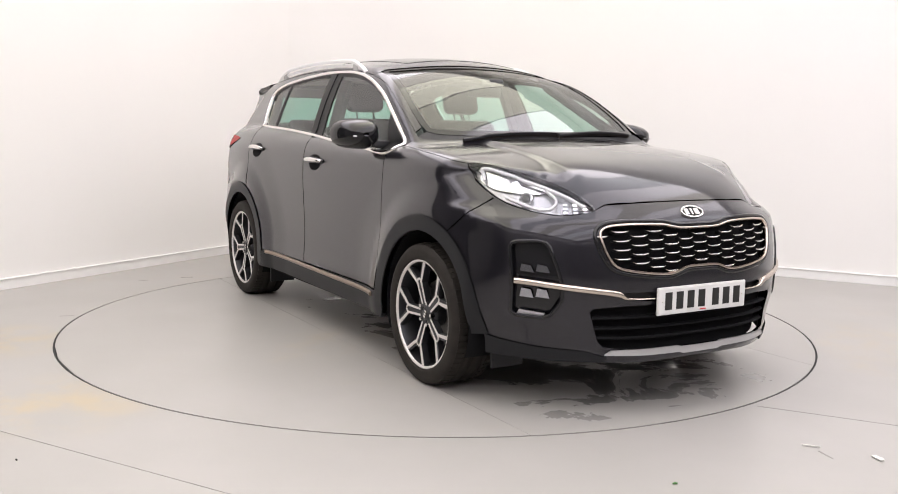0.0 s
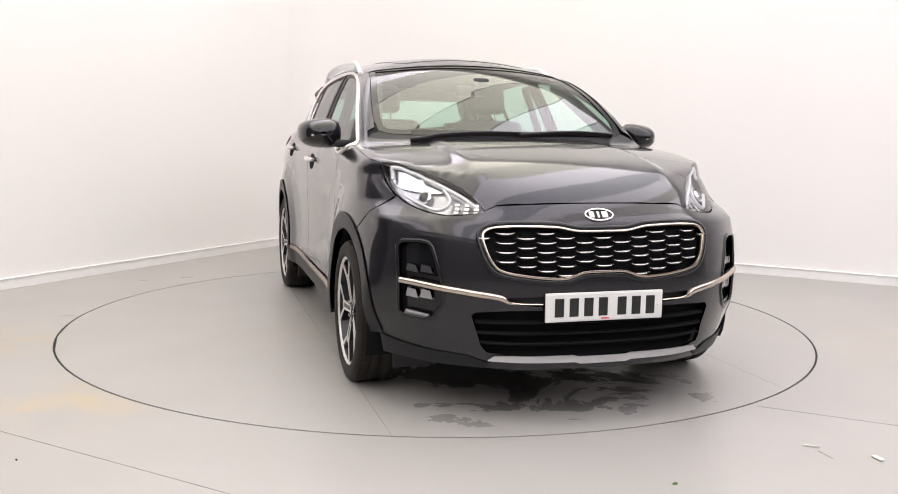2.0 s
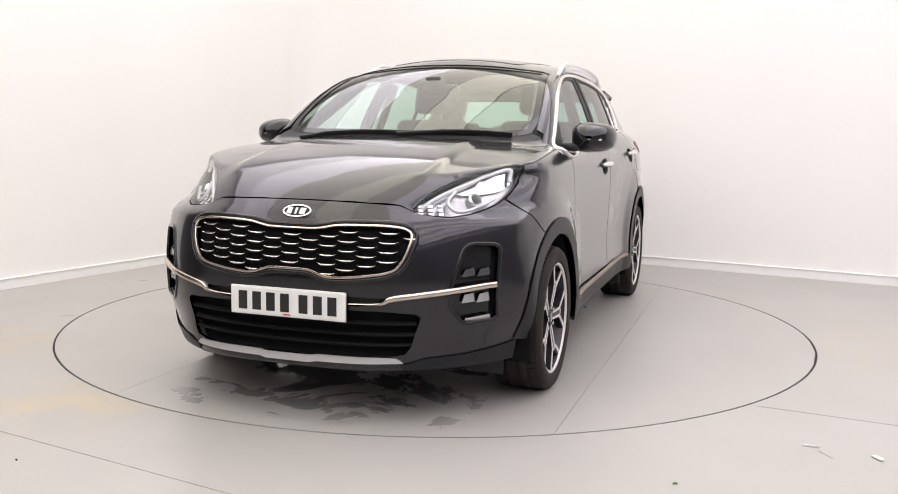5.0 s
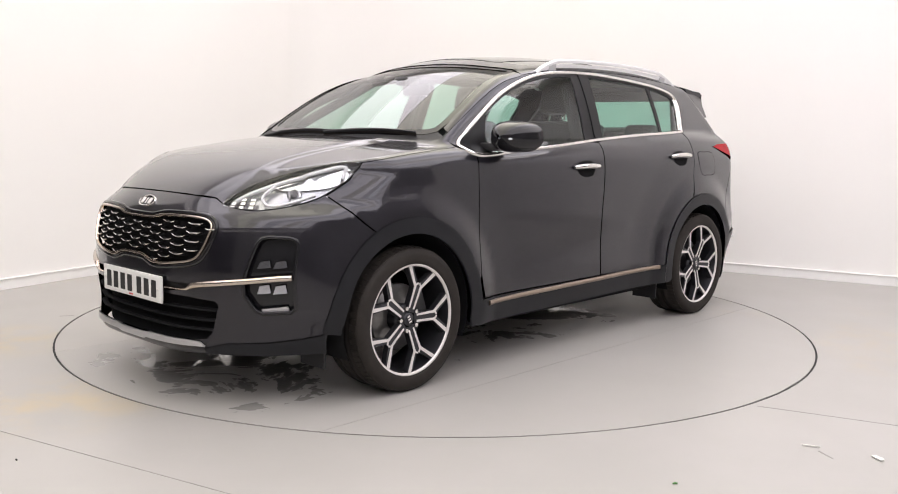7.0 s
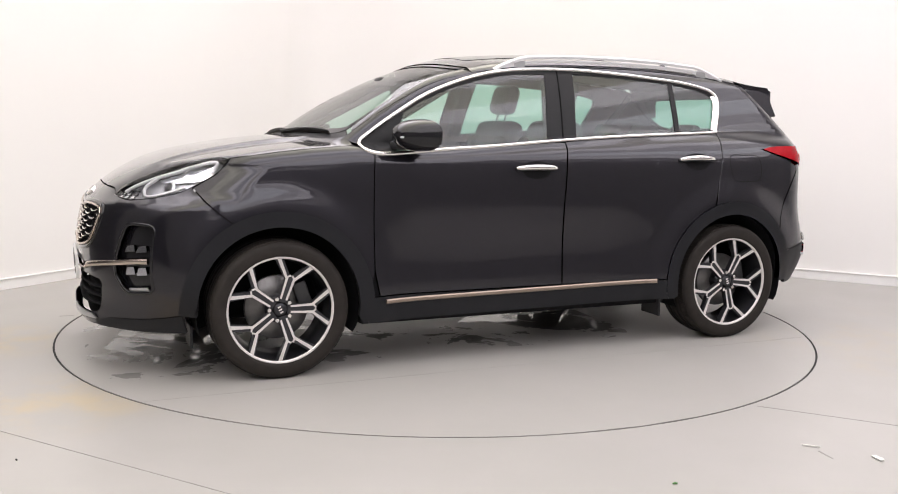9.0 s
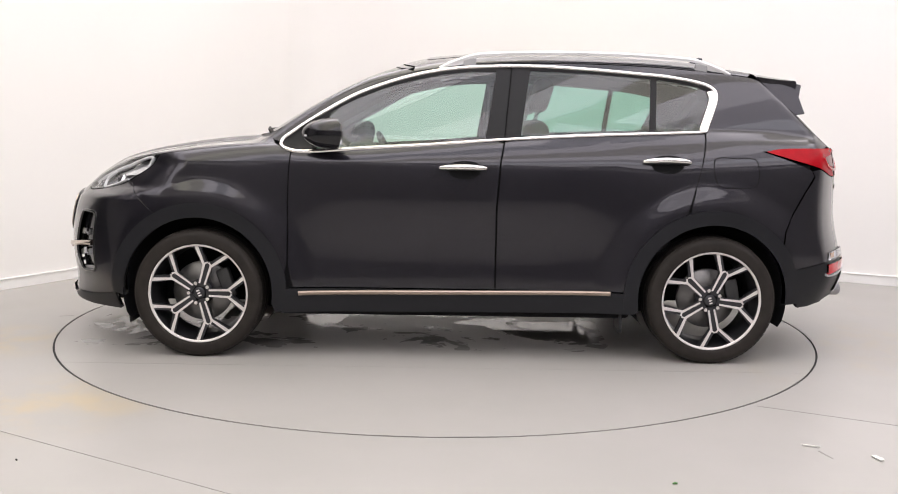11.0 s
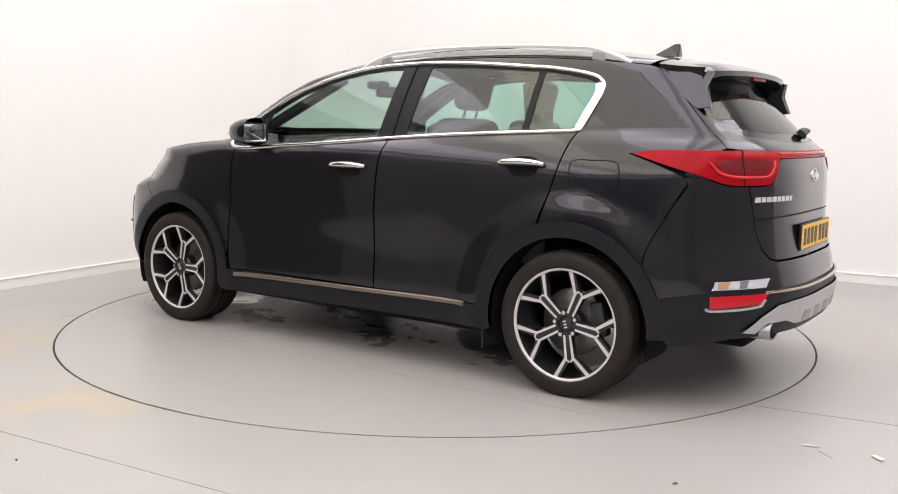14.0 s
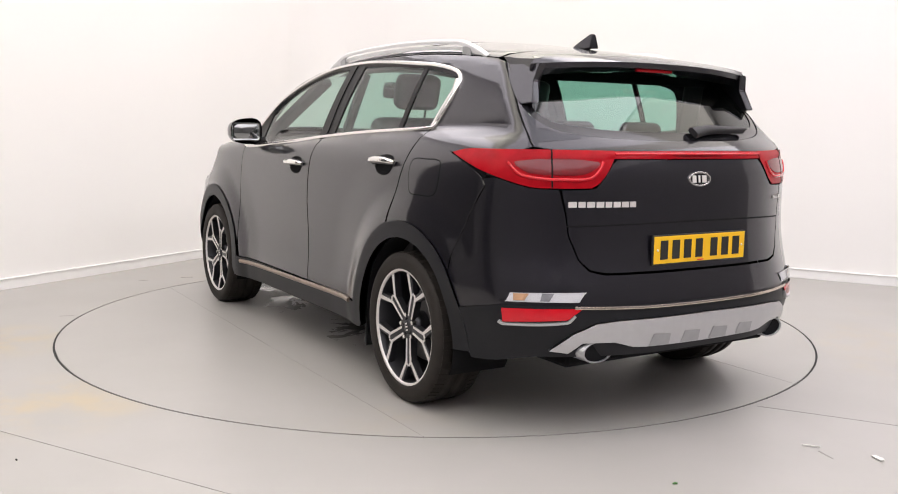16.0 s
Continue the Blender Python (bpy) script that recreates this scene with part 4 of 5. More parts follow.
def number_plate(name, parent, x, z, s, mat):
    bm = bmesh.new()
    box(bm, x, 0, z, 0.012, 0.528, 0.120, 0.004)
    plate = part(name, bm, M["ink"] if s < 0 else mat, parent, "rectangular number plate with black bars for characters", 40)
    bm = bmesh.new()
    box(bm, x + s * 0.0045, 0, z, 0.006, 0.518, 0.110, 0.002)
    part("plate_face", bm, mat, plate)
    ys = [-0.205, -0.140, -0.075, -0.010, 0.075, 0.140, 0.205]
    for k, y in enumerate(ys):
        bm = bmesh.new()
        box(bm, x + s * 0.0082, s * y, z, 0.002, 0.040, 0.076, 0.0)
        part("character_bar", bm, M["ink"], plate)
    bm = bmesh.new()
    box(bm, x + s * 0.0082, 0.0, z - 0.049, 0.002, 0.034, 0.005, 0.0)
    part("print_bar", bm, M["red"], plate)
    for y in (-0.24, 0.24):
        bm = bmesh.new()
        bmesh.ops.create_uvsphere(bm, u_segments=8, v_segments=6, radius=0.005, matrix=Matrix.Translation((x + s * 0.008, y, z)))
        part("screw_cap", bm, M["paper"], plate)


def badge(name, parent, p, nrm, a, b):
    """Oval badge: dark oval, bright rim, plain bright bars."""
    nrm = Vector(nrm)
    q = nrm.to_track_quat("X", "Z").to_matrix().to_4x4()
    base = Matrix.Translation(Vector(p)) @ q
    n = 40
    V = [base @ Vector((0.004, 0, 0))] + [base @ Vector((0.002, a * math.cos(2 * math.pi * i / n), b * math.sin(2 * math.pi * i / n))) for i in range(n)]
    ob = mesh_ob(name, V, [(0, 1 + i, 1 + (i + 1) % n) for i in range(n)], M["gloss"], parent, None, "oval dark badge with a bright rim")
    P = np.array([base @ Vector((0.002, (a - 0.004) * math.cos(2 * math.pi * i / n), (b - 0.004) * math.sin(2 * math.pi * i / n))) for i in range(n)])
    ribbon(P, np.tile(np.array(nrm), (n, 1)), 0.008, 0.007, True, "badge_rim", M["chrome"], ob)
    for y, w in ((-0.034, 0.022), (-0.004, 0.010), (0.026, 0.026)):
        bm = bmesh.new()
        box(bm, 0.006, y * a / 0.066, 0, 0.004, w * a / 0.066, b * 0.95, 0.0015, base)
        part("badge_bar", bm, M["alloy"], ob)


def headlamps():
    """A clear lens over a housing with reflector cups, a light guide and small cells."""
    for s in BOTH:
        hs = skin("headlamp", "nose", HEAD_2D, M["lampbase"], car, (), 0.03, -0.045, 0.0, (s,), "clear headlamp with projector and white light guide")[0]
        lens = skin("lens", "nose", HEAD_2D, M["lens"], hs, (), 0.025, 0.001, 0.0, (s,), "clear polycarbonate lens")[0]
        lens.visible_shadow = False
        P = onto("nose", np.array(HEAD_2D))
        N = slope(P)
        ribbon(P - N * 0.012, N, 0.007, 0.012, True, "lamp_edge", M["dark"], hs, "", (s,))
        for pts, w, mt, nm in (
            ([(2.0, 0.50, 0.888), (1.93, 0.535, 0.926), (1.82, 0.605, 0.972), (1.70, 0.705, 1.014), (1.61, 0.77, 1.036), (1.64, 0.785, 0.985)], 0.015, "drl", "light_guide"),
            ([(1.86, 0.60, 0.955), (1.93, 0.595, 0.908), (1.925, 0.635, 0.876), (1.85, 0.70, 0.888), (1.76, 0.748, 0.918)], 0.012, "drl", "light_ring"),
        ):
            Q, Nn = skin_line("nose", nz(pts), 6, -0.016)
            ribbon(Q, Nn, w, 0.008, False, nm, M[mt], hs, "white plastic light guide", (s,))
        up = curve_loop(nz([(1.86, 0.575, 0.962), (1.76, 0.655, 0.994), (1.66, 0.735, 1.022), (1.59, 0.785, 1.028), (1.63, 0.787, 0.985), (1.72, 0.745, 0.955)]), 4)
        skin("reflector_plate", "nose", up, M["reflector"], hs, (), 0.03, -0.034, 0.004, (s,))
        # projector
        c = onto("nose", np.array(nz([(1.82, 0.68, 0.922)])))[0]
        nn = slope(np.array([c]))[0]
        for r, d, mt, nm in ((0.033, -0.03, "reflector", "projector_rim"), (0.026, -0.024, "gloss", "projector")):
            bm = bmesh.new()
            bmesh.ops.create_uvsphere(bm, u_segments=20, v_segments=12, radius=r)
            bm.transform(Matrix.Diagonal((0.55, 1, 1, 1)))
            q = Vector((nn[0], s * nn[1], nn[2])).to_track_quat("X", "Z").to_matrix().to_4x4()
            bm.transform(Matrix.Translation((c[0] + nn[0] * d, s * (c[1] + nn[1] * d), c[2] + nn[2] * d)) @ q)
            part(nm, bm, M[mt], hs, "", 60)
        for i in range(3):
            for j in range(3):
                c0 = (2.04 - 0.03 * i, 0.515 + 0.033 * i, 0.868 + 0.0135 * j)
                q = nz([(c0[0], c0[1] - 0.011, c0[2] - 0.004), (c0[0], c0[1] + 0.011, c0[2] - 0.004), (c0[0], c0[1] + 0.011, c0[2] + 0.005), (c0[0], c0[1] - 0.011, c0[2] + 0.005)])
                skin("lamp_cell", "nose", q, M["reflector"], hs, (), 0.03, -0.014, 0.01, (s,))


def car_rear():
    """Tailgate with glass and spoiler, tail lamps, rear bumper."""
    LAMP = [(-1.600, 0.836, 1.110, 1), (-1.719, 0.826, 1.070), (-1.828, 0.776, 1.028), (-1.942, 0.70, 0.989), (-2.020, 0.625, 0.984), (-2.075, 0.55, 0.985), (-2.096, 0.512, 0.988), (-2.108, 0.47, 1.02), (-2.113, 0.432, 1.074), (-2.113, 0.41, 1.112, 1), (-2.10, 0.41, 1.128, 1), (-2.00, 0.638, 1.130), (-1.813, 0.763, 1.129), (-1.68, 0.82, 1.125)]
    lamp2 = curve_loop(tl(LAMP), 4)
    # bumper
    top_c = wrapped("tail", [(0.0, 0.650), (0.3, 0.650), (0.47, 0.650), (0.53, 0.664), (0.568, 0.705), (0.600, 0.80), (0.610, 0.88), (0.632, 0.974)], "rear")
    lamp_low = curve_loop(tl(LAMP[4:1:-1]), 4, False)
    seam = wrapped("tail", [(-1.845, 1.014), (-1.862, 0.985), (-1.808, 0.90), (-1.753, 0.80), (-1.708, 0.70), (-1.695, 0.61)], "side")
    archw = wrapped("tail", arc(-WX, AZ, 0.442, 143, 178, 10) + [(-1.785, 0.32)], "side")
    under = wrapped("tail", [(-1.81, 0.295)], "side") + wrapped("tail", [(0.80, 0.30), (0.70, 0.33), (0.55, 0.34), (0.3, 0.34), (0.0, 0.34)], "rear")
    half = top_c + [(a, z - 0.005) for a, z in lamp_low] + seam + archw + under
    loop = half + [(-a, z) for a, z in half[::-1][1:-1]]
    bumper = skin("rear_bumper", "tail", loop, M["paint"], car, (), 0.035, 0.0, 0.015, (1,), "painted rear bumper with a dark lower half")[0]
    lowc = wrapped("tail", [(-1.76, 0.50)], "side") + wrapped("tail", [(0.84, 0.535), (0.70, 0.535), (0.4, 0.535), (0.0, 0.535), (-0.4, 0.535), (-0.70, 0.535), (-0.84, 0.535)], "rear")
    m0 = lowc[0]
    lowc += [(-m0[0], m0[1])]
    r = wrapped("tail", [(-1.80, 0.30)], "side")[0]
    und = wrapped("tail", [(0.82, 0.30), (0.70, 0.33), (0.4, 0.335), (0.0, 0.335)], "rear")
    lowc += [(-r[0], r[1])] + [(-a, z) for a, z in und] + und[::-1][1:] + [r]
    skin("lower_cover", "tail", lowc, M["arch"], bumper, (), 0.035, 0.006, 0.02, (1,), "dark plastic lower bumper cover")
    sk = [(0.0, 0.482), (0.42, 0.478), (0.52, 0.470), (0.60, 0.430), (0.665, 0.362), (0.60, 0.352), (0.56, 0.395), (0.44, 0.395), (0.36, 0.372), (0.30, 0.368), (0.0, 0.366)]
    skw = wrapped("tail", sk + [(-y, z) for y, z in sk[::-1][1:-1]], "rear")
    skid = skin("rear_skid_plate", "tail", skw, M["silver"], bumper, (), 0.03, 0.016, 0.03, (1,), "silver ribbed skid plate")[0]
    # pockets are flat patches, their shade put into a darker silver
    for y in (-0.24, -0.08, 0.08, 0.24):
        q = wrapped("tail", [(y - 0.05, 0.370), (y + 0.05, 0.370), (y + 0.035, 0.418), (y - 0.05, 0.412)], "rear")
        skin("skid_pocket_shade", "tail", q, M["silver_low"], skid, (), 0.03, 0.0175, 0.002, (1,))
    P, N = skin_line("rear", [(-0.60, 0.530), (-0.3, 0.524), (0, 0.522), (0.3, 0.524), (0.60, 0.530)], 6, 0.008)
    ribbon(P, N, 0.014, 0.008, False, "bumper_strip", M["bronze"], bumper, "thin warm chrome line")
    for s in BOTH:
        q = curve_loop([p + (1,) for p in tl([(-1.975, 0.825, 0.548), (-1.985, 0.81, 0.586), (-2.142, 0.555, 0.590), (-2.135, 0.585, 0.548)])], 4)
        cl = skin("reversing_lamp", "tail", shrink(q, 0.002), M["drl"], bumper, (), 0.02, 0.004, 0.004, (s,), "clear reversing lamp with amber bulb")[0]
        skin("lens", "tail", q, M["lens"], cl, (), 0.03, 0.014, 0.012, (s,))
        qa = tl([(-1.995, 0.80, 0.556), (-1.995, 0.80, 0.582), (-2.03, 0.75, 0.582), (-2.02, 0.765, 0.556)])
        skin("amber_bulb", "tail", qa, M["amber"], cl, (), 0.03, 0.0075, 0.004, (s,))
        qb = tl([(-2.055, 0.715, 0.554), (-2.06, 0.71, 0.584), (-2.085, 0.672, 0.584), (-2.075, 0.685, 0.554)])
        skin("divider", "tail", qb, M["lampbase"], cl, (), 0.03, 0.0075, 0.004, (s,))
        q = curve_loop([p + (1,) for p in tl([(-1.967, 0.832, 0.525), (-2.140, 0.575, 0.527), (-2.11, 0.625, 0.484), (-1.97, 0.825, 0.474)])], 4)
        rf = skin("reflector_lamp", "tail", q, M["redglow"], bumper, (), 0.02, 0.013, 0.012, (s,), "red rear reflector")[0]
        P, N = skin_line("tail", tl([(-1.960, 0.838, 0.474), (-1.972, 0.825, 0.466), (-2.11, 0.628, 0.474), (-2.125, 0.60, 0.500)]), 5, 0.008)
        ribbon(P, N, 0.012, 0.010, False, "reflector_trim", M["silver"], rf, "", (s,))
        # tail lamp
        lm = skin("tail_lamp", "tail", lamp2, M["redlens"], car, (), 0.025, 0.003, 0.012, (s,), "long red tail lamp")[0]
        glowl = [(-1.93, 0.795, 1.080), (-1.98, 0.77, 1.035), (-2.06, 0.72, 1.020), (-2.12, 0.66, 1.018), (-2.155, 0.55, 1.022), (-2.15, 0.50, 1.055), (-2.14, 0.48, 1.085)]
        Q, Nn = skin_line("tail", tl(glowl), 5, 0.005)
        ribbon(Q, Nn, 0.012, 0.004, False, "light_band", M["redglow"], lm, "bright red light guide", (s,))
        mid = curve_loop(tl([(-1.96, 0.78, 1.085), (-2.0, 0.755, 1.045), (-2.09, 0.70, 1.035), (-2.14, 0.56, 1.040), (-2.135, 0.50, 1.085)]), 4)
        skin("lamp_window", "tail", mid, M["reddark"], lm, (), 0.03, 0.0045, 0.003, (s,))
        Q, Nn = skin_line("tail", [tl([(-2.03, 0.66, 1.130)])[0], tl([(-2.105, 0.70, 1.06)])[0], tl([(-2.116, 0.705, 0.988)])[0]], 5, 0.004)
        ribbon(Q, Nn, 0.006, 0.002, False, "lamp_gap", M["dark"], lm, "", (s,))
        # exhaust
        Vv, Ff = lathe([(0.0375, 0.003), (0.038, -0.001), (0.040, -0.003), (0.043, 0.0), (0.043, 0.09)], 32)
        Vv = [(-2.149 + h, s * 0.50 + x * 1.75, 0.351 + z) for x, h, z in Vv]
        ex = mesh_ob("exhaust_tip", Vv, Ff, M["silver_low"], bumper, None, "oval chrome exhaust tip")
        # flat black disc in place of the shade inside the pipe
        bm = bmesh.new()
        bmesh.ops.create_circle(bm, cap_ends=True, segments=24, radius=0.038)
        bm.transform(Matrix.Translation((-2.143, s * 0.50, 0.351)) @ Matrix.Rotation(radians(90), 4, "Y") @ Matrix.Diagonal((1, 1.75, 1, 1)))
        part("pipe_shade", bm, M["dark"], ex)
    # tailgate: lower skin
    tg = [(0.0, 0.660), (0.3, 0.660), (0.465, 0.660), (0.522, 0.672), (0.560, 0.71), (0.592, 0.80), (0.602, 0.88), (0.622, 0.977), (0.53, 0.979), (0.495, 0.984), (0.46, 1.02), (0.42, 1.075), (0.40, 1.094), (0.0, 1.094)]
    tgl = tg + [(-y, z) for y, z in tg[::-1][1:-1]]
    gate = skin("tailgate", "rear", tgl, M["paint"], car, (), 0.035, 0.0, 0.014, (1,), "dark tailgate with plate recess")[0]
    # thin black strip draws the shade line of the tailgate crease
    P, N = skin_line("rear", [(0.604, 0.838), (0.3, 0.846), (0, 0.848), (-0.3, 0.846), (-0.604, 0.838)], 6, -0.0005)
    ribbon(P, N, 0.007, 0.0016, False, "gate_crease_shade", M["dark"], gate)
    bar = [(0.41, 1.098), (0.41, 1.126), (0.0, 1.128), (-0.41, 1.126), (-0.41, 1.098), (0.0, 1.098)]
    skin("light_bar", "rear", bar, M["redlens"], gate, (), 0.03, 0.003, 0.01, (1,), "narrow red strip between the tail lamps")
    P, N = skin_line("rear", [(0.41, 1.116), (0, 1.117), (-0.41, 1.116)], 6, 0.004)
    ribbon(P, N, 0.010, 0.003, False, "light_strip", M["redglow"], gate)
    glass = [(0.0, 1.168), (0.25, 1.171), (0.42, 1.180), (0.56, 1.200), (0.625, 1.235), (0.655, 1.29), (0.642, 1.33), (0.60, 1.42), (0.57, 1.462), (0.3, 1.482), (0.0, 1.486)]
    upper = [(0.0, 1.132), (0.42, 1.131), (0.62, 1.133), (0.668, 1.138), (0.672, 1.20), (0.668, 1.29), (0.652, 1.345), (0.625, 1.41), (0.60, 1.45), (0.585, 1.478), (0.3, 1.497), (0.0, 1.502)]
    gs = [q for q in onto("side", np.array(GATE_SIDE))]
    upper = upper[:2] + [(0.62, 1.133)] + [(float(q[1]) - 0.005, float(q[2])) for q in gs[::-1]] + upper[-2:]
    P, N = skin_line("side", GATE_SIDE, 5, -0.014)
    ribbon(P, N, 0.07, 0.006, False, "gate_channel", M["dark"], gate, "", BOTH)
    gl2 = curve_loop(glass, 4, False)
    gl2 = gl2 + [(-y, z) for y, z in gl2[::-1][1:-1]]
    upl = upper + [(-y, z) for y, z in upper[::-1][1:-1]]
    skin("gate_frame", "rear", upl, M["paint"], gate, [gl2], 0.035, 0.0, 0.012, (1,))
    rim_in = shrink(gl2, 0.035)
    skin("glass_border", "rear", shrink(gl2, 0.003), M["gloss"], gate, [rim_in], 0.035, -0.003, 0.0, (1,), "black border of the rear glass")
    pane = skin("rear_glass", "rear", shrink(gl2, 0.03), M["privacy"], gate, (), 0.05, -0.006, 0.0, (1,), "green-tinted rear glass")[0]
    pane.visible_shadow = False
    # wiper
    P, N = skin_line("rear", [(-0.03, 1.190), (-0.12, 1.203), (-0.26, 1.205), (-0.40, 1.203)], 6, 0.018)
    ribbon(P, N, 0.04, 0.016, False, "rear_wiper", M["plastic"], gate, "black rear wiper", (1,), lambda s: 0.05 - 0.034 * s)
    # spoiler: a thick blade carried on from the roof, with side fins
    ys = np.linspace(-0.60, 0.60, 25)
    rows = []
    for y in ys:
        f = abs(y) / 0.60
        z0 = float(onto("top", np.array([(-1.61, y * 0.94)]))[0][2]) + 0.003
        tx, tz = -1.895 + 0.075 * f**3, 1.492 - 0.026 * f**2.2
        rows.append([(-1.605, y * 1.0, z0 - 0.002 - 0.006 * f**4), (-1.72, y * 1.0, z0 - 0.018 - 0.004 * f), (-1.82, y * 1.0, (z0 + tz) / 2 - 0.004), (tx, y * 1.03, tz), (tx + 0.006, y * 1.03, tz - 0.022), (-1.80, y * 0.99, 1.452 - 0.03 * f**2), (-1.70, y * 0.98, 1.462 - 0.03 * f**2)])
    V = [p for r_ in rows for p in r_]
    k = 7
    Fc = [(i * k + j, i * k + (j + 1) % k, (i + 1) * k + (j + 1) % k, (i + 1) * k + j) for i in range(len(rows) - 1) for j in range(k)]
    bm = bmesh.new()
    vs = [bm.verts.new(v) for v in V]
    for f in Fc:
        bm.faces.new([vs[i] for i in f])
    bm.faces.new(vs[:k]), bm.faces.new(vs[-k:][::-1])
    spoiler = part("spoiler", bm, M["paint"], gate, "roof spoiler over the rear glass", 35)
    for s in BOTH:
        bm = bmesh.new()
        prof = [(-1.60, 0.572, 1.500), (-1.855, 0.588, 1.468), (-1.832, 0.605, 1.40), (-1.868, 0.630, 1.312), (-1.808, 0.650, 1.305), (-1.695, 0.632, 1.395)]
        o = [bm.verts.new((x, s * (y + 0.010), z)) for x, y, z in prof]
        i_ = [bm.verts.new((x + 0.005, s * (y - 0.028), z)) for x, y, z in prof]
        bm.faces.new(o), bm.faces.new(i_[::-1])
        for a in range(6):
            bm.faces.new((o[a], i_[a], i_[(a + 1) % 6], o[(a + 1) % 6]))
        bmesh.ops.bevel(bm, geom=bm.edges[:], offset=0.004, segments=2, affect="EDGES")
        part("spoiler_fin", bm, M["paint"], spoiler, "painted side fin of the spoiler", 40)
    bm = bmesh.new()
    box(bm, -1.63, 0, 1.455, 0.06, 1.14, 0.07, 0.01)
    part("spoiler_base", bm, M["dark"], spoiler)
    bm = bmesh.new()
    box(bm, -1.868, 0, 1.462, 0.02, 0.20, 0.014, 0.004)
    part("brake_light", bm, M["redlens"], spoiler, "high red brake light")
    number_plate("rear_number_plate", gate, float(onto("rear", np.array([(0.0, 0.74)]))[0][0]) - 0.006, 0.74, -1, M["plate_y"])
    p = onto("rear", np.array([(0.0, 1.017)]))
    badge("rear_badge", gate, p[0], slope(p)[0], 0.062, 0.031)
    # model lettering as plain bright bars
    y = 0.600
    for w in (0.030, 0.026, 0.030, 0.030, 0.026, 0.030, 0.030, 0.026):
        q = [(y, 0.912), (y - w, 0.912), (y - w, 0.934), (y, 0.934)]
        skin("letter_bar", "rear", q, M["alloy"], gate, (), 0.05, 0.004, 0.004, (1,))
        y -= w + 0.006
    for y in (-0.53, -0.565, -0.60):
        skin("letter_bar", "rear", [(y, 0.920), (y - 0.022, 0.920), (y - 0.022, 0.934), (y, 0.934)], M["alloy"], gate, (), 0.05, 0.004, 0.004, (1,))


headlamps()
car_front()
car_rear()


def door_mirrors():
    for s in BOTH:
        nU, nV = 20, 12
        V, Fc = [], []
        # housing: an egg cut flat at the rear face
        for i in range(nU):
            a = 2 * math.pi * i / nU
            for j in range(nV + 1):
                t = j / nV
                r = math.sin(0.5 * math.pi * min(1, t * 1.0 + 0.02)) ** 0.6
                cy, cz = 0.112 * math.cos(a), 0.078 * math.sin(a)
                sq = 1 / max(abs(math.cos(a)) ** 3 + abs(math.sin(a)) ** 3, 0.2) ** (1 / 3)
                V.append((0.785 - 0.17 * t**1.3 - 0.04 * (cy / 0.112) * t, s * (0.945 + cy * r * sq), 1.166 + cz * r * sq * (1 - 0.12 * math.cos(a)) + 0.004))
        for i in range(nU):
            for j in range(nV):
                p, q = i * (nV + 1) + j, ((i + 1) % nU) * (nV + 1) + j
                Fc.append((p, p + 1, q + 1, q))
        bm = bmesh.new()
        vs = [bm.verts.new(v) for v in V]
        for f in Fc:
            bm.faces.new([vs[k] for k in f])
        bmesh.ops.remove_doubles(bm, verts=bm.verts[:], dist=0.0006)
        mir = part("door_mirror", bm, M["gloss"], car, "gloss dark door mirror with indicator strip", 50)
        bm = bmesh.new()
        box(bm, 0, 0, 0, 0.006, 0.175, 0.112, 0.02, Matrix.Translation((0.628, s * 0.945, 1.168)) @ Matrix.Rotation(s * radians(-13), 4, "Z"))
        part("mirror_glass", bm, M["mirror"], mir, "", 40)
        bm = bmesh.new()
        box(bm, 0.752, s * 0.965, 1.160, 0.030, 0.080, 0.009, 0.003)
        part("indicator", bm, M["drl"], mir, "clear indicator strip", 40)
        bm = bmesh.new()
        box(bm, 0.715, s * 0.830, 1.118, 0.075, 0.11, 0.04, 0.014)
        part("mirror_arm", bm, M["plastic"], mir, "", 40)


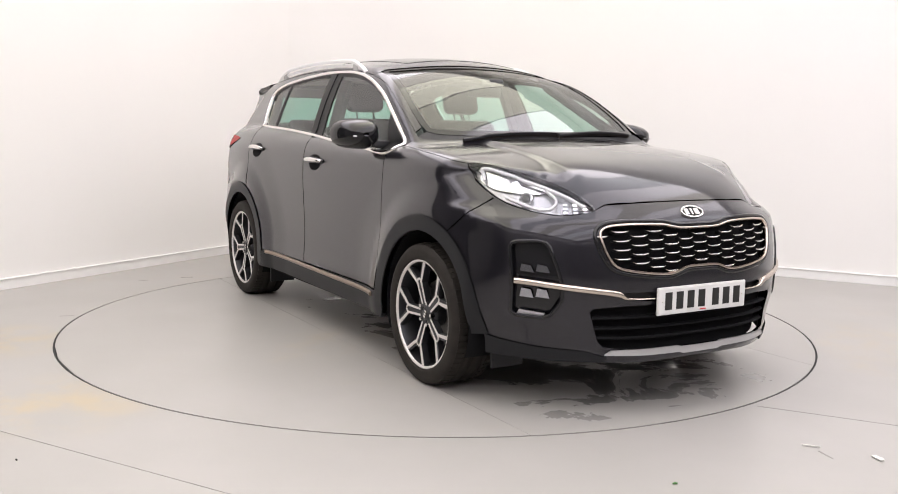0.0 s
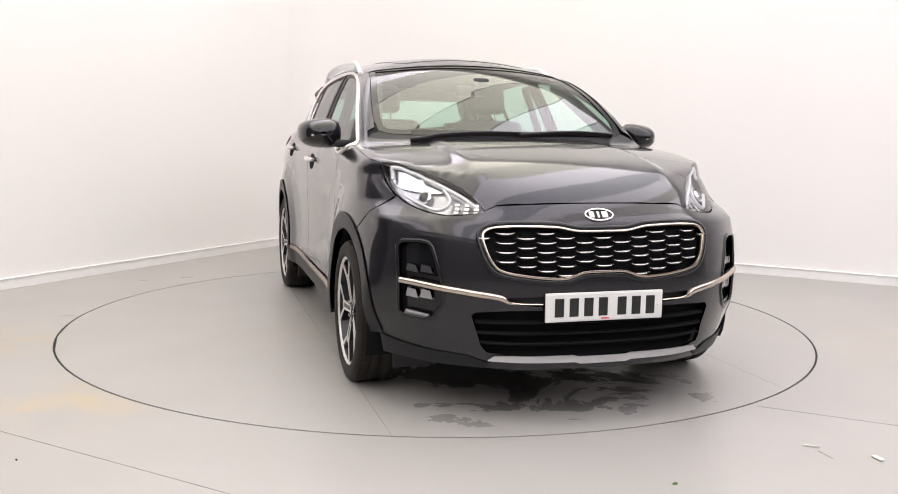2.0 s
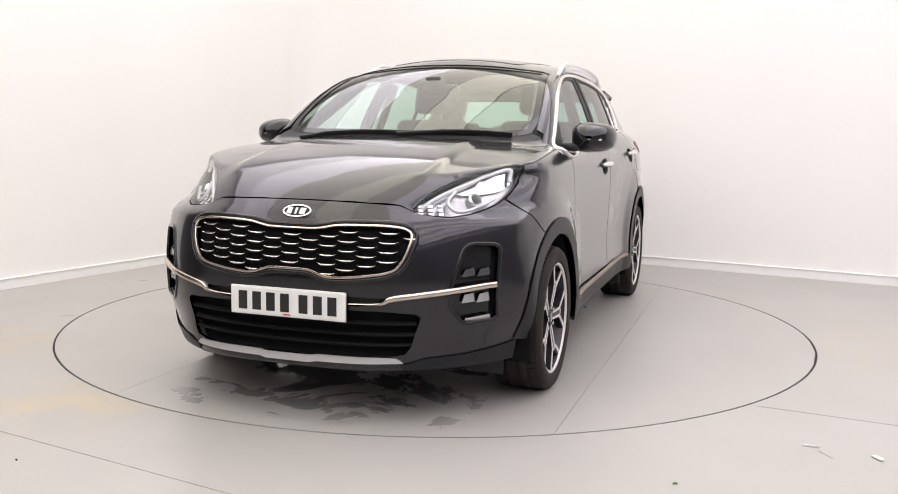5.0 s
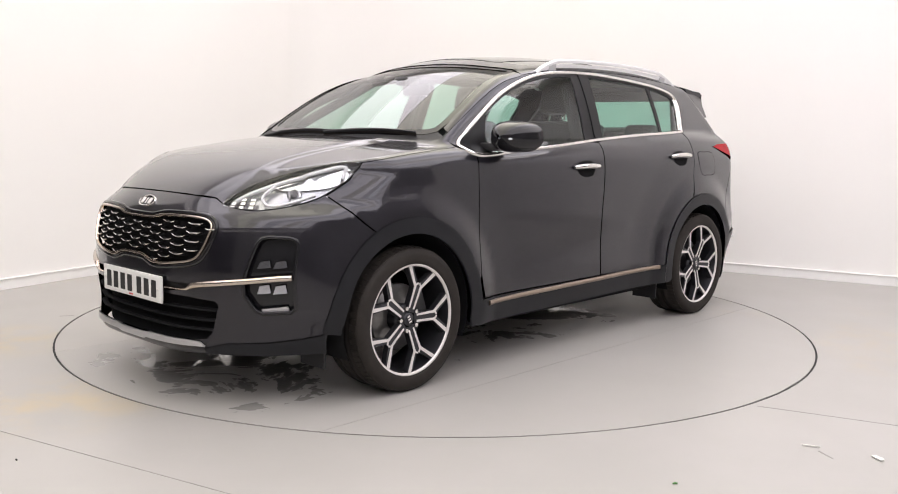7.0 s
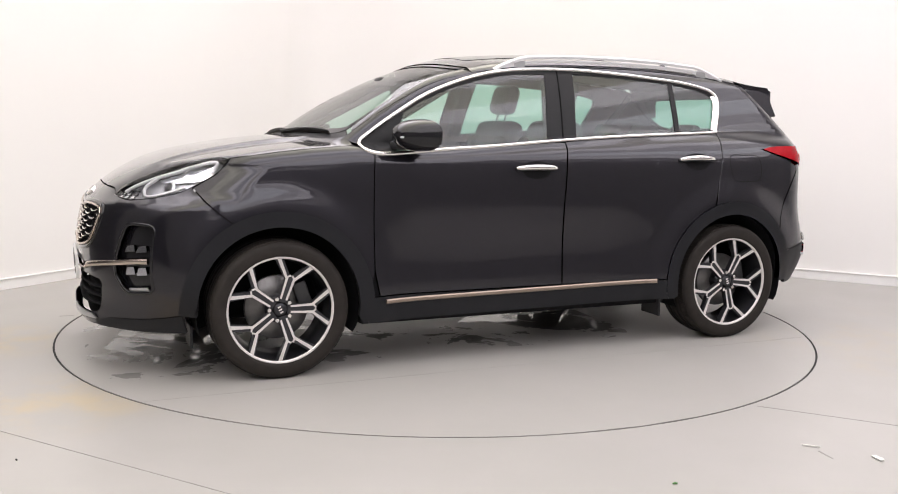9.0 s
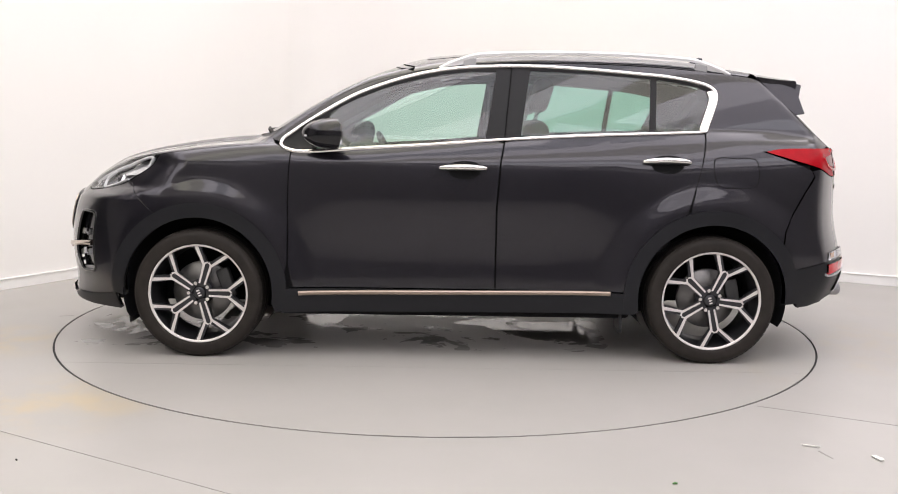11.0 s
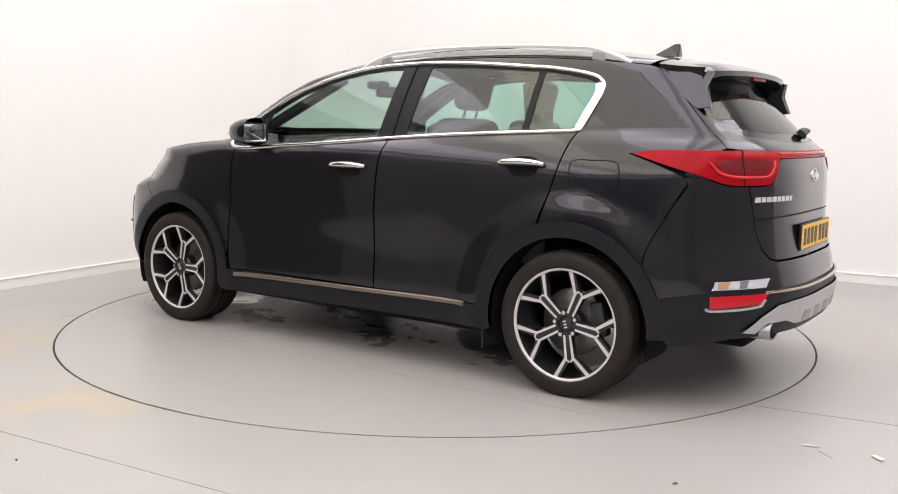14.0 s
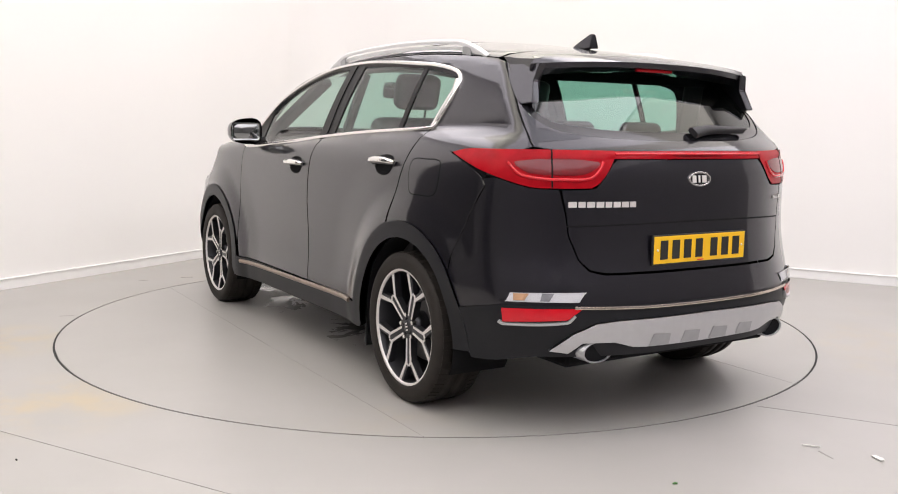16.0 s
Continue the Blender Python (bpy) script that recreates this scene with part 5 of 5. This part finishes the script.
def wheel(s):
    """Tyre, dark rim barrel, five forked spokes with machined faces, brake; outer face towards +y, mirrored by s."""
    Vt, Ft = lathe([(0.250, -0.10), (0.262, -0.118), (0.300, -0.1225), (0.319, -0.117), (0.329, -0.105), (0.3335, -0.085), (0.3355, -0.062), (0.327, -0.059), (0.327, -0.052), (0.3357, -0.049), (0.336, -0.012), (0.328, -0.009), (0.328, 0.009), (0.336, 0.012), (0.3357, 0.049), (0.327, 0.052), (0.327, 0.059), (0.3355, 0.062), (0.3335, 0.085), (0.329, 0.105), (0.319, 0.117), (0.300, 0.1225), (0.274, 0.1200), (0.262, 0.118), (0.250, 0.10)], 96)
    rim_V, rim_F = lathe([(0.262, 0.106), (0.262, 0.110), (0.252, 0.108), (0.248, 0.098), (0.240, 0.06), (0.232, 0.02), (0.228, -0.09), (0.262, -0.105)], 80)

    def flip(V):
        return [(x, s * y, z) for x, y, z in V]

    w = mesh_ob("wheel", flip(rim_V), rim_F, M["darkalloy"], None, None, "nineteen-inch alloy wheel with five forked spokes")
    mesh_ob("tyre", flip(Vt), Ft, M["rubber"], w, None, "dusty black tyre")
    # tread blocks on the shoulders
    bm = bmesh.new()
    for sd in (-1, 1):
        for i in range(72):
            a = 2 * math.pi * i / 72
            m = Matrix.Rotation(a, 4, "Y") @ Matrix.Translation((0.3335, sd * 0.083, 0)) @ Matrix.Rotation(sd * 0.13, 4, "Z")
            box(bm, 0, 0, 0, 0.0045, 0.040, 0.0235, 0, m)
    tr = part("tread", bm, M["rubber"], w, "tyre shoulder tread blocks")
    tagged(tr, kind="stuff")
    V, Fc = lathe([(0.262, 0.1105), (0.258, 0.1135), (0.249, 0.1115), (0.247, 0.104)], 80)
    mesh_ob("rim_edge", flip(V), Fc, M["alloy"], w, None, "machined rim edge")

    def bar(p, q, wd0, wd1, y0, y1, deep):
        """A tapered spoke piece from p to q (radius, degrees), with face heights y0 and y1."""
        P = [np.array((r * math.cos(radians(a)), r * math.sin(radians(a)))) for r, a in (p, q)]
        d = (P[1] - P[0]) / np.linalg.norm(P[1] - P[0])
        n = np.array((-d[1], d[0]))
        c = [(P[0] + n * wd0 / 2, y0), (P[0] - n * wd0 / 2, y0), (P[1] - n * wd1 / 2, y1), (P[1] + n * wd1 / 2, y1)]
        return [(v[0], y, v[1]) for v, y in c] + [(v[0], y - deep, v[1]) for v, y in c]

    def add(bm, B):
        vs = [bm.verts.new((x, s * y, z)) for x, y, z in B]
        for f in ((0, 1, 2, 3), (7, 6, 5, 4), (0, 4, 5, 1), (1, 5, 6, 2), (2, 6, 7, 3), (3, 7, 4, 0)):
            bm.faces.new([vs[i] for i in f])

    for k in range(5):
        a = 90 + 72 * k + 12
        bm = bmesh.new()
        add(bm, bar((0.035, a), (0.165, a), 0.046, 0.046, 0.088, 0.098, 0.03))
        for d in (-1, 1):
            add(bm, bar((0.155, a + d * 4), (0.252, a + d * 19.5), 0.026, 0.036, 0.097, 0.102, 0.03))
        sp = part("spoke", bm, M["darkalloy"], w, "dark spoke with machined edges")
        bm = bmesh.new()
        for d in (-1, 1):
            add(bm, bar((0.052, a + d * 16), (0.158, a + d * 6.6), 0.0095, 0.012, 0.0905, 0.1005, 0.004))
            add(bm, bar((0.152, a + d * 6.2), (0.250, a + d * 19.5), 0.012, 0.018, 0.100, 0.1045, 0.004))
            add(bm, bar((0.160, a + d * 6.4), (0.172, a + d * 1.0), 0.008, 0.008, 0.1005, 0.1015, 0.004))
        part("spoke_face", bm, M["alloy"], sp, "bright machined spoke edges")
        bm = bmesh.new()
        m = Matrix.Rotation(-radians(a + 36), 4, "Y") @ Matrix.Translation((0.054, s * 0.085, 0)) @ Matrix.Rotation(radians(90), 4, "X")
        bmesh.ops.create_cone(bm, cap_ends=True, segments=6, radius1=0.010, radius2=0.009, depth=0.022, matrix=m)
        part("wheel_nut", bm, M["chrome"], w)
    V, Fc = lathe([(0.0, 0.094), (0.026, 0.094), (0.031, 0.090), (0.033, 0.08), (0.068, 0.072), (0.070, 0.05), (0.06, -0.05)], 40)
    hub = mesh_ob("hub", flip(V), Fc, M["darkalloy"], w)
    bm = bmesh.new()
    for dx in (-0.014, 0.0, 0.014):
        box(bm, dx, s * 0.0945, 0.0, 0.007, 0.002, 0.016, 0, Matrix.Rotation(radians(-60), 4, "Y"))
    part("cap_mark", bm, M["alloy"], hub, "plain bright bars on the centre cap")
    V, Fc = lathe([(0.05, 0.012), (0.155, 0.012), (0.157, 0.009), (0.157, -0.010), (0.155, -0.013), (0.05, -0.013)], 64)
    mesh_ob("brake_disc", flip(V), Fc, M["disc"], w)
    bm = bmesh.new()
    box(bm, 0.0, 0, 0, 0.07, 0.06, 0.16, 0.014, Matrix.Rotation(radians(25), 4, "Y") @ Matrix.Translation((-0.135, s * 0.008, 0)))
    part("brake_caliper", bm, M["caliper"], w, "", 40)
    return w


def wheels():
    for s in BOTH:
        w = wheel(s)
        w.parent = car
        w.location = (WX, s * 0.806, WZ)
        w.rotation_euler = (0, radians(-6), 0)
        w2 = copy_thing(w, pose(-WX, s * 0.806, WZ, 0, -13, 0))
        w2.parent = car


def shell():
    """Dark inner shell, wheel housings and floor pan, which close the gaps."""
    sil = [(0.95, 1.10), (1.3, 1.05), (1.5, 1.01), (1.65, 0.94), (1.72, 0.80), (1.70, 0.30), (1.60, 0.26), (-1.60, 0.26), (-1.75, 0.40), (-1.80, 0.9), (-1.86, 1.10), (-1.80, 1.26), (-1.62, 1.45), (-1.5, 1.49)] + [(p[0], p[1] - 0.015) for p in ROOF_EDGE[::-1]]
    holes = [shrink(WINDOW, 0.02), arc(WX, AZ, 0.40, 0, 360, 40)[:-1], arc(-WX, AZ, 0.40, 0, 360, 40)[:-1]]
    skin("inner_shell", "side", sil, M["dark"], car, holes, 0.05, -0.02, 0.0, BOTH, "dark inner body panel")
    for s in BOTH:
        for x in (WX, -WX):
            n = 28
            V, Fc = [], []
            for i in range(n + 1):
                a = radians(-25 + 230 * i / n)
                for r, y in ((0.395, 0.90), (0.395, 0.62), (0.0, 0.62)):
                    V.append((x + r * math.cos(a), s * y, max(0.20, AZ + r * math.sin(a))))
            for i in range(n):
                for j in range(2):
                    p = i * 3 + j
                    Fc.append((p, p + 1, p + 4, p + 3))
            mesh_ob("wheel_housing", V, Fc, M["dark"], car, None, "black wheel housing")
    bm = bmesh.new()
    box(bm, 0, 0, 0.27, 1.85, 1.70, 0.10, 0.02)
    box(bm, 1.49, 0, 0.29, 0.98, 1.08, 0.12, 0.02)
    box(bm, -1.50, 0, 0.33, 1.10, 1.16, 0.12, 0.02)
    part("floor_pan", bm, M["dark"], car, "black underbody")
    for x, z in ((-0.875, 0.205), (1.735, 0.205)):
        for s in BOTH:
            bm = bmesh.new()
            box(bm, x, s * (0.79 if x < 0 else 0.70), z, 0.014, 0.17, 0.11, 0.004)
            part("air_flap", bm, M["plastic"], car, "small black plastic flap by the wheel")


def cabin():
    """Dark cabin seen through the glass: dash, wheel, seats, head restraints, mirror."""
    bm = bmesh.new()
    box(bm, 0.78, 0, 0.93, 0.42, 1.42, 0.26, 0.09, None, 4)
    box(bm, 0.90, 0, 1.05, 0.34, 1.36, 0.08, 0.035, None, 3)
    dash = part("dashboard", bm, M["trim"], car, "dark plastic dashboard", 50)
    bm = bmesh.new()
    box(bm, 0.60, -0.37, 1.06, 0.16, 0.32, 0.11, 0.04)
    part("instrument_hood", bm, M["trim"], dash, "", 40)
    # steering wheel on the right-hand side
    bm = bmesh.new()
    n, k = 32, 8
    R, r = 0.185, 0.016
    m = Matrix.Translation((0.42, -0.37, 1.00)) @ Matrix.Rotation(radians(-65), 4, "Y")
    ring = [[bm.verts.new(m @ Vector(((R + r * math.cos(b)) * math.cos(a), (R + r * math.cos(b)) * math.sin(a), r * math.sin(b)))) for b in [2 * math.pi * j / k for j in range(k)]] for a in [2 * math.pi * i / n for i in range(n)]]
    for i in range(n):
        for j in range(k):
            bm.faces.new((ring[i][j], ring[(i + 1) % n][j], ring[(i + 1) % n][(j + 1) % k], ring[i][(j + 1) % k]))
    box(bm, 0, 0, 0, 0.12, 0.16, 0.05, 0.02, m)
    box(bm, 0, 0, 0, 0.03, 0.36, 0.02, 0.005, m)
    part("steering_wheel", bm, M["trim"], car, "black three-spoke steering wheel", 50)

    def seat(x, y, w, hgt, lean):
        bm = bmesh.new()
        box(bm, x + 0.20, y, 0.62, 0.50, w, 0.20, 0.07, None, 3)
        st = part("seat", bm, M["seat"], car, "black leather seat", 60)
        bm = bmesh.new()
        m = Matrix.Translation((x, y, 0.66)) @ Matrix.Rotation(radians(-lean), 4, "Y")
        box(bm, 0, 0, hgt / 2, 0.14, w, hgt, 0.06, m, 4)
        for s in BOTH:
            box(bm, 0.05, s * (w / 2 - 0.05), hgt / 2 - 0.04, 0.12, 0.09, hgt * 0.75, 0.04, m, 3)
        part("backrest", bm, M["seat"], st, "", 60)
        return st, m

    for y in (0.37, -0.37):
        st, m = seat(-0.28, y, 0.50, 0.62, 16)
        bm = bmesh.new()
        box(bm, 0.02, 0, 0.76, 0.10, 0.26, 0.19, 0.045, m, 4)
        part("head_restraint", bm, M["seat"], st, "", 60)
        bm = bmesh.new()
        for s in BOTH:
            box(bm, 0.01, s * 0.06, 0.66, 0.012, 0.012, 0.12, 0.003, m)
        part("restraint_posts", bm, M["chrome"], st)
    bm = bmesh.new()
    box(bm, -0.85, 0, 0.60, 0.52, 1.30, 0.22, 0.07, None, 3)
    bench = part("rear_bench", bm, M["seat"], car, "black leather rear bench", 60)
    for y, w in ((0.44, 0.42), (0.0, 0.40), (-0.44, 0.42)):
        m = Matrix.Translation((-1.10, y, 0.64)) @ Matrix.Rotation(radians(-22), 4, "Y")
        bm = bmesh.new()
        box(bm, 0, 0, 0.27, 0.15, w, 0.56, 0.055, m, 4)
        part("backrest", bm, M["seat"], bench, "", 60)
        bm = bmesh.new()
        box(bm, 0.0, 0, 0.60, 0.08, 0.25, 0.11, 0.035, m, 3)
        part("head_restraint", bm, M["seat"], bench, "", 60)
    bm = bmesh.new()
    box(bm, -1.55, 0, 1.00, 0.55, 1.20, 0.02, 0.006)
    part("parcel_shelf", bm, M["trim"], car)
    bm = bmesh.new()
    box(bm, 0.42, 0, 1.425, 0.03, 0.23, 0.07, 0.02)
    box(bm, 0.50, 0, 1.47, 0.12, 0.10, 0.05, 0.02)
    part("interior_mirror", bm, M["trim"], car, "black interior mirror", 50)
    rfl = [(0.28, -0.50), (0.28, 0.50), (-1.55, 0.48), (-1.55, -0.48)]
    skin("headliner", "top", rfl, M["liner"], car, (), 0.08, -0.045, 0.0, (1,), "grey cloth headliner")
    for s in BOTH:
        for p, q in (((0.90, 0.70, 1.13), (0.28, 0.57, 1.47)), ((-0.24, 0.69, 1.15), (-0.27, 0.575, 1.49)), ((-1.42, 0.67, 1.18), (-1.58, 0.55, 1.45))):
            a, b = Vector((p[0], s * p[1], p[2])), Vector((q[0], s * q[1], q[2]))
            d = b - a
            bm = bmesh.new()
            box(bm, 0, 0, d.length / 2, 0.09, 0.04, d.length, 0.01, Matrix.Translation(a) @ d.to_track_quat("Z", "Y").to_matrix().to_4x4())
            part("pillar_trim", bm, M["trim"], car)
    for s in BOTH:
        bm = bmesh.new()
        for x0, x1, z in ((0.80, -0.22, 1.03), (-0.28, -1.15, 1.09)):
            box(bm, (x0 + x1) / 2, s * 0.725, z - 0.25, abs(x1 - x0), 0.09, 0.55, 0.03)
        part("door_card", bm, M["trim"], car, "dark inner door panel", 40)


door_mirrors()
wheels()
shell()
cabin()


def litter():
    for x, y, kind, sx, sy in ((1.66, -2.43, "paper", 0.05, 0.02), (0.83, -2.70, "green", 0.012, 0.01), (-1.50, -2.55, "gap", 0.008, 0.006), (1.45, -2.3, "paper", 0.006, 0.05)):
        bm = bmesh.new()
        m = Matrix.Translation((x, y, 0.005)) @ Matrix.Rotation(x * 3, 4, "Z")
        box(bm, 0, 0, 0, sx, sy, 0.006, 0.002, m)
        box(bm, sx * 0.4, sy * 0.6, 0.002, sx * 0.7, sy * 0.5, 0.006, 0.002, m @ Matrix.Rotation(0.5, 4, "Y"))
        tagged(part("litter_scrap", bm, M[kind]), "small scrap of litter lying on the floor", "litter")


litter()
for p, q in (((-2.32, 1.30), (-2.25, 1.31)), ((-2.04, 1.46), (-1.95, 1.49)), ((-2.37, -0.06), (-2.29, -0.04)), ((1.47, -2.35), (1.49, -2.43))):
    tagged(groove("floor_scuff", p, q, 0.006), "short dark scuff on the floor paint", "scuff mark", kind="structure")

# ---------------------------------------------------------------- the turn of the table
OFF = Vector((-0.0986, 0.1163, 0))
TURN = [(0.0, -60.0), (0.5, -61.1), (1.0, -63.9), (1.5, -68.2), (2.0, -74.15), (2.5, -80.05), (3.0, -86.2), (3.5, -92.05), (4.0, -98.2), (4.5, -104.05), (5.1, -111.15), (5.7, -118.3), (6.3, -125.4), (7.0, -134.0), (7.5, -139.85), (8.0, -145.75), (8.5, -151.55), (9.0, -157.35), (9.6, -164.3), (10.2, -171.25), (10.8, -178.2), (11.5, -186.35), (12.0, -192.1), (12.5, -197.9), (13.0, -203.85), (13.5, -209.6), (14.0, -215.45), (14.5, -221.25), (15.0, -227.2), (15.5, -233.05), (16.0, -239.1)]


def motions():
    rows_t, rows_c = [], []
    for t, a in TURN:
        m = pose(0, 0, 0, 0, 0, a)
        rows_t.append((t, m))
        rows_c.append((t, m @ Matrix.Translation(OFF)))
    walk(table, rows_t)
    walk(car, rows_c)


motions()
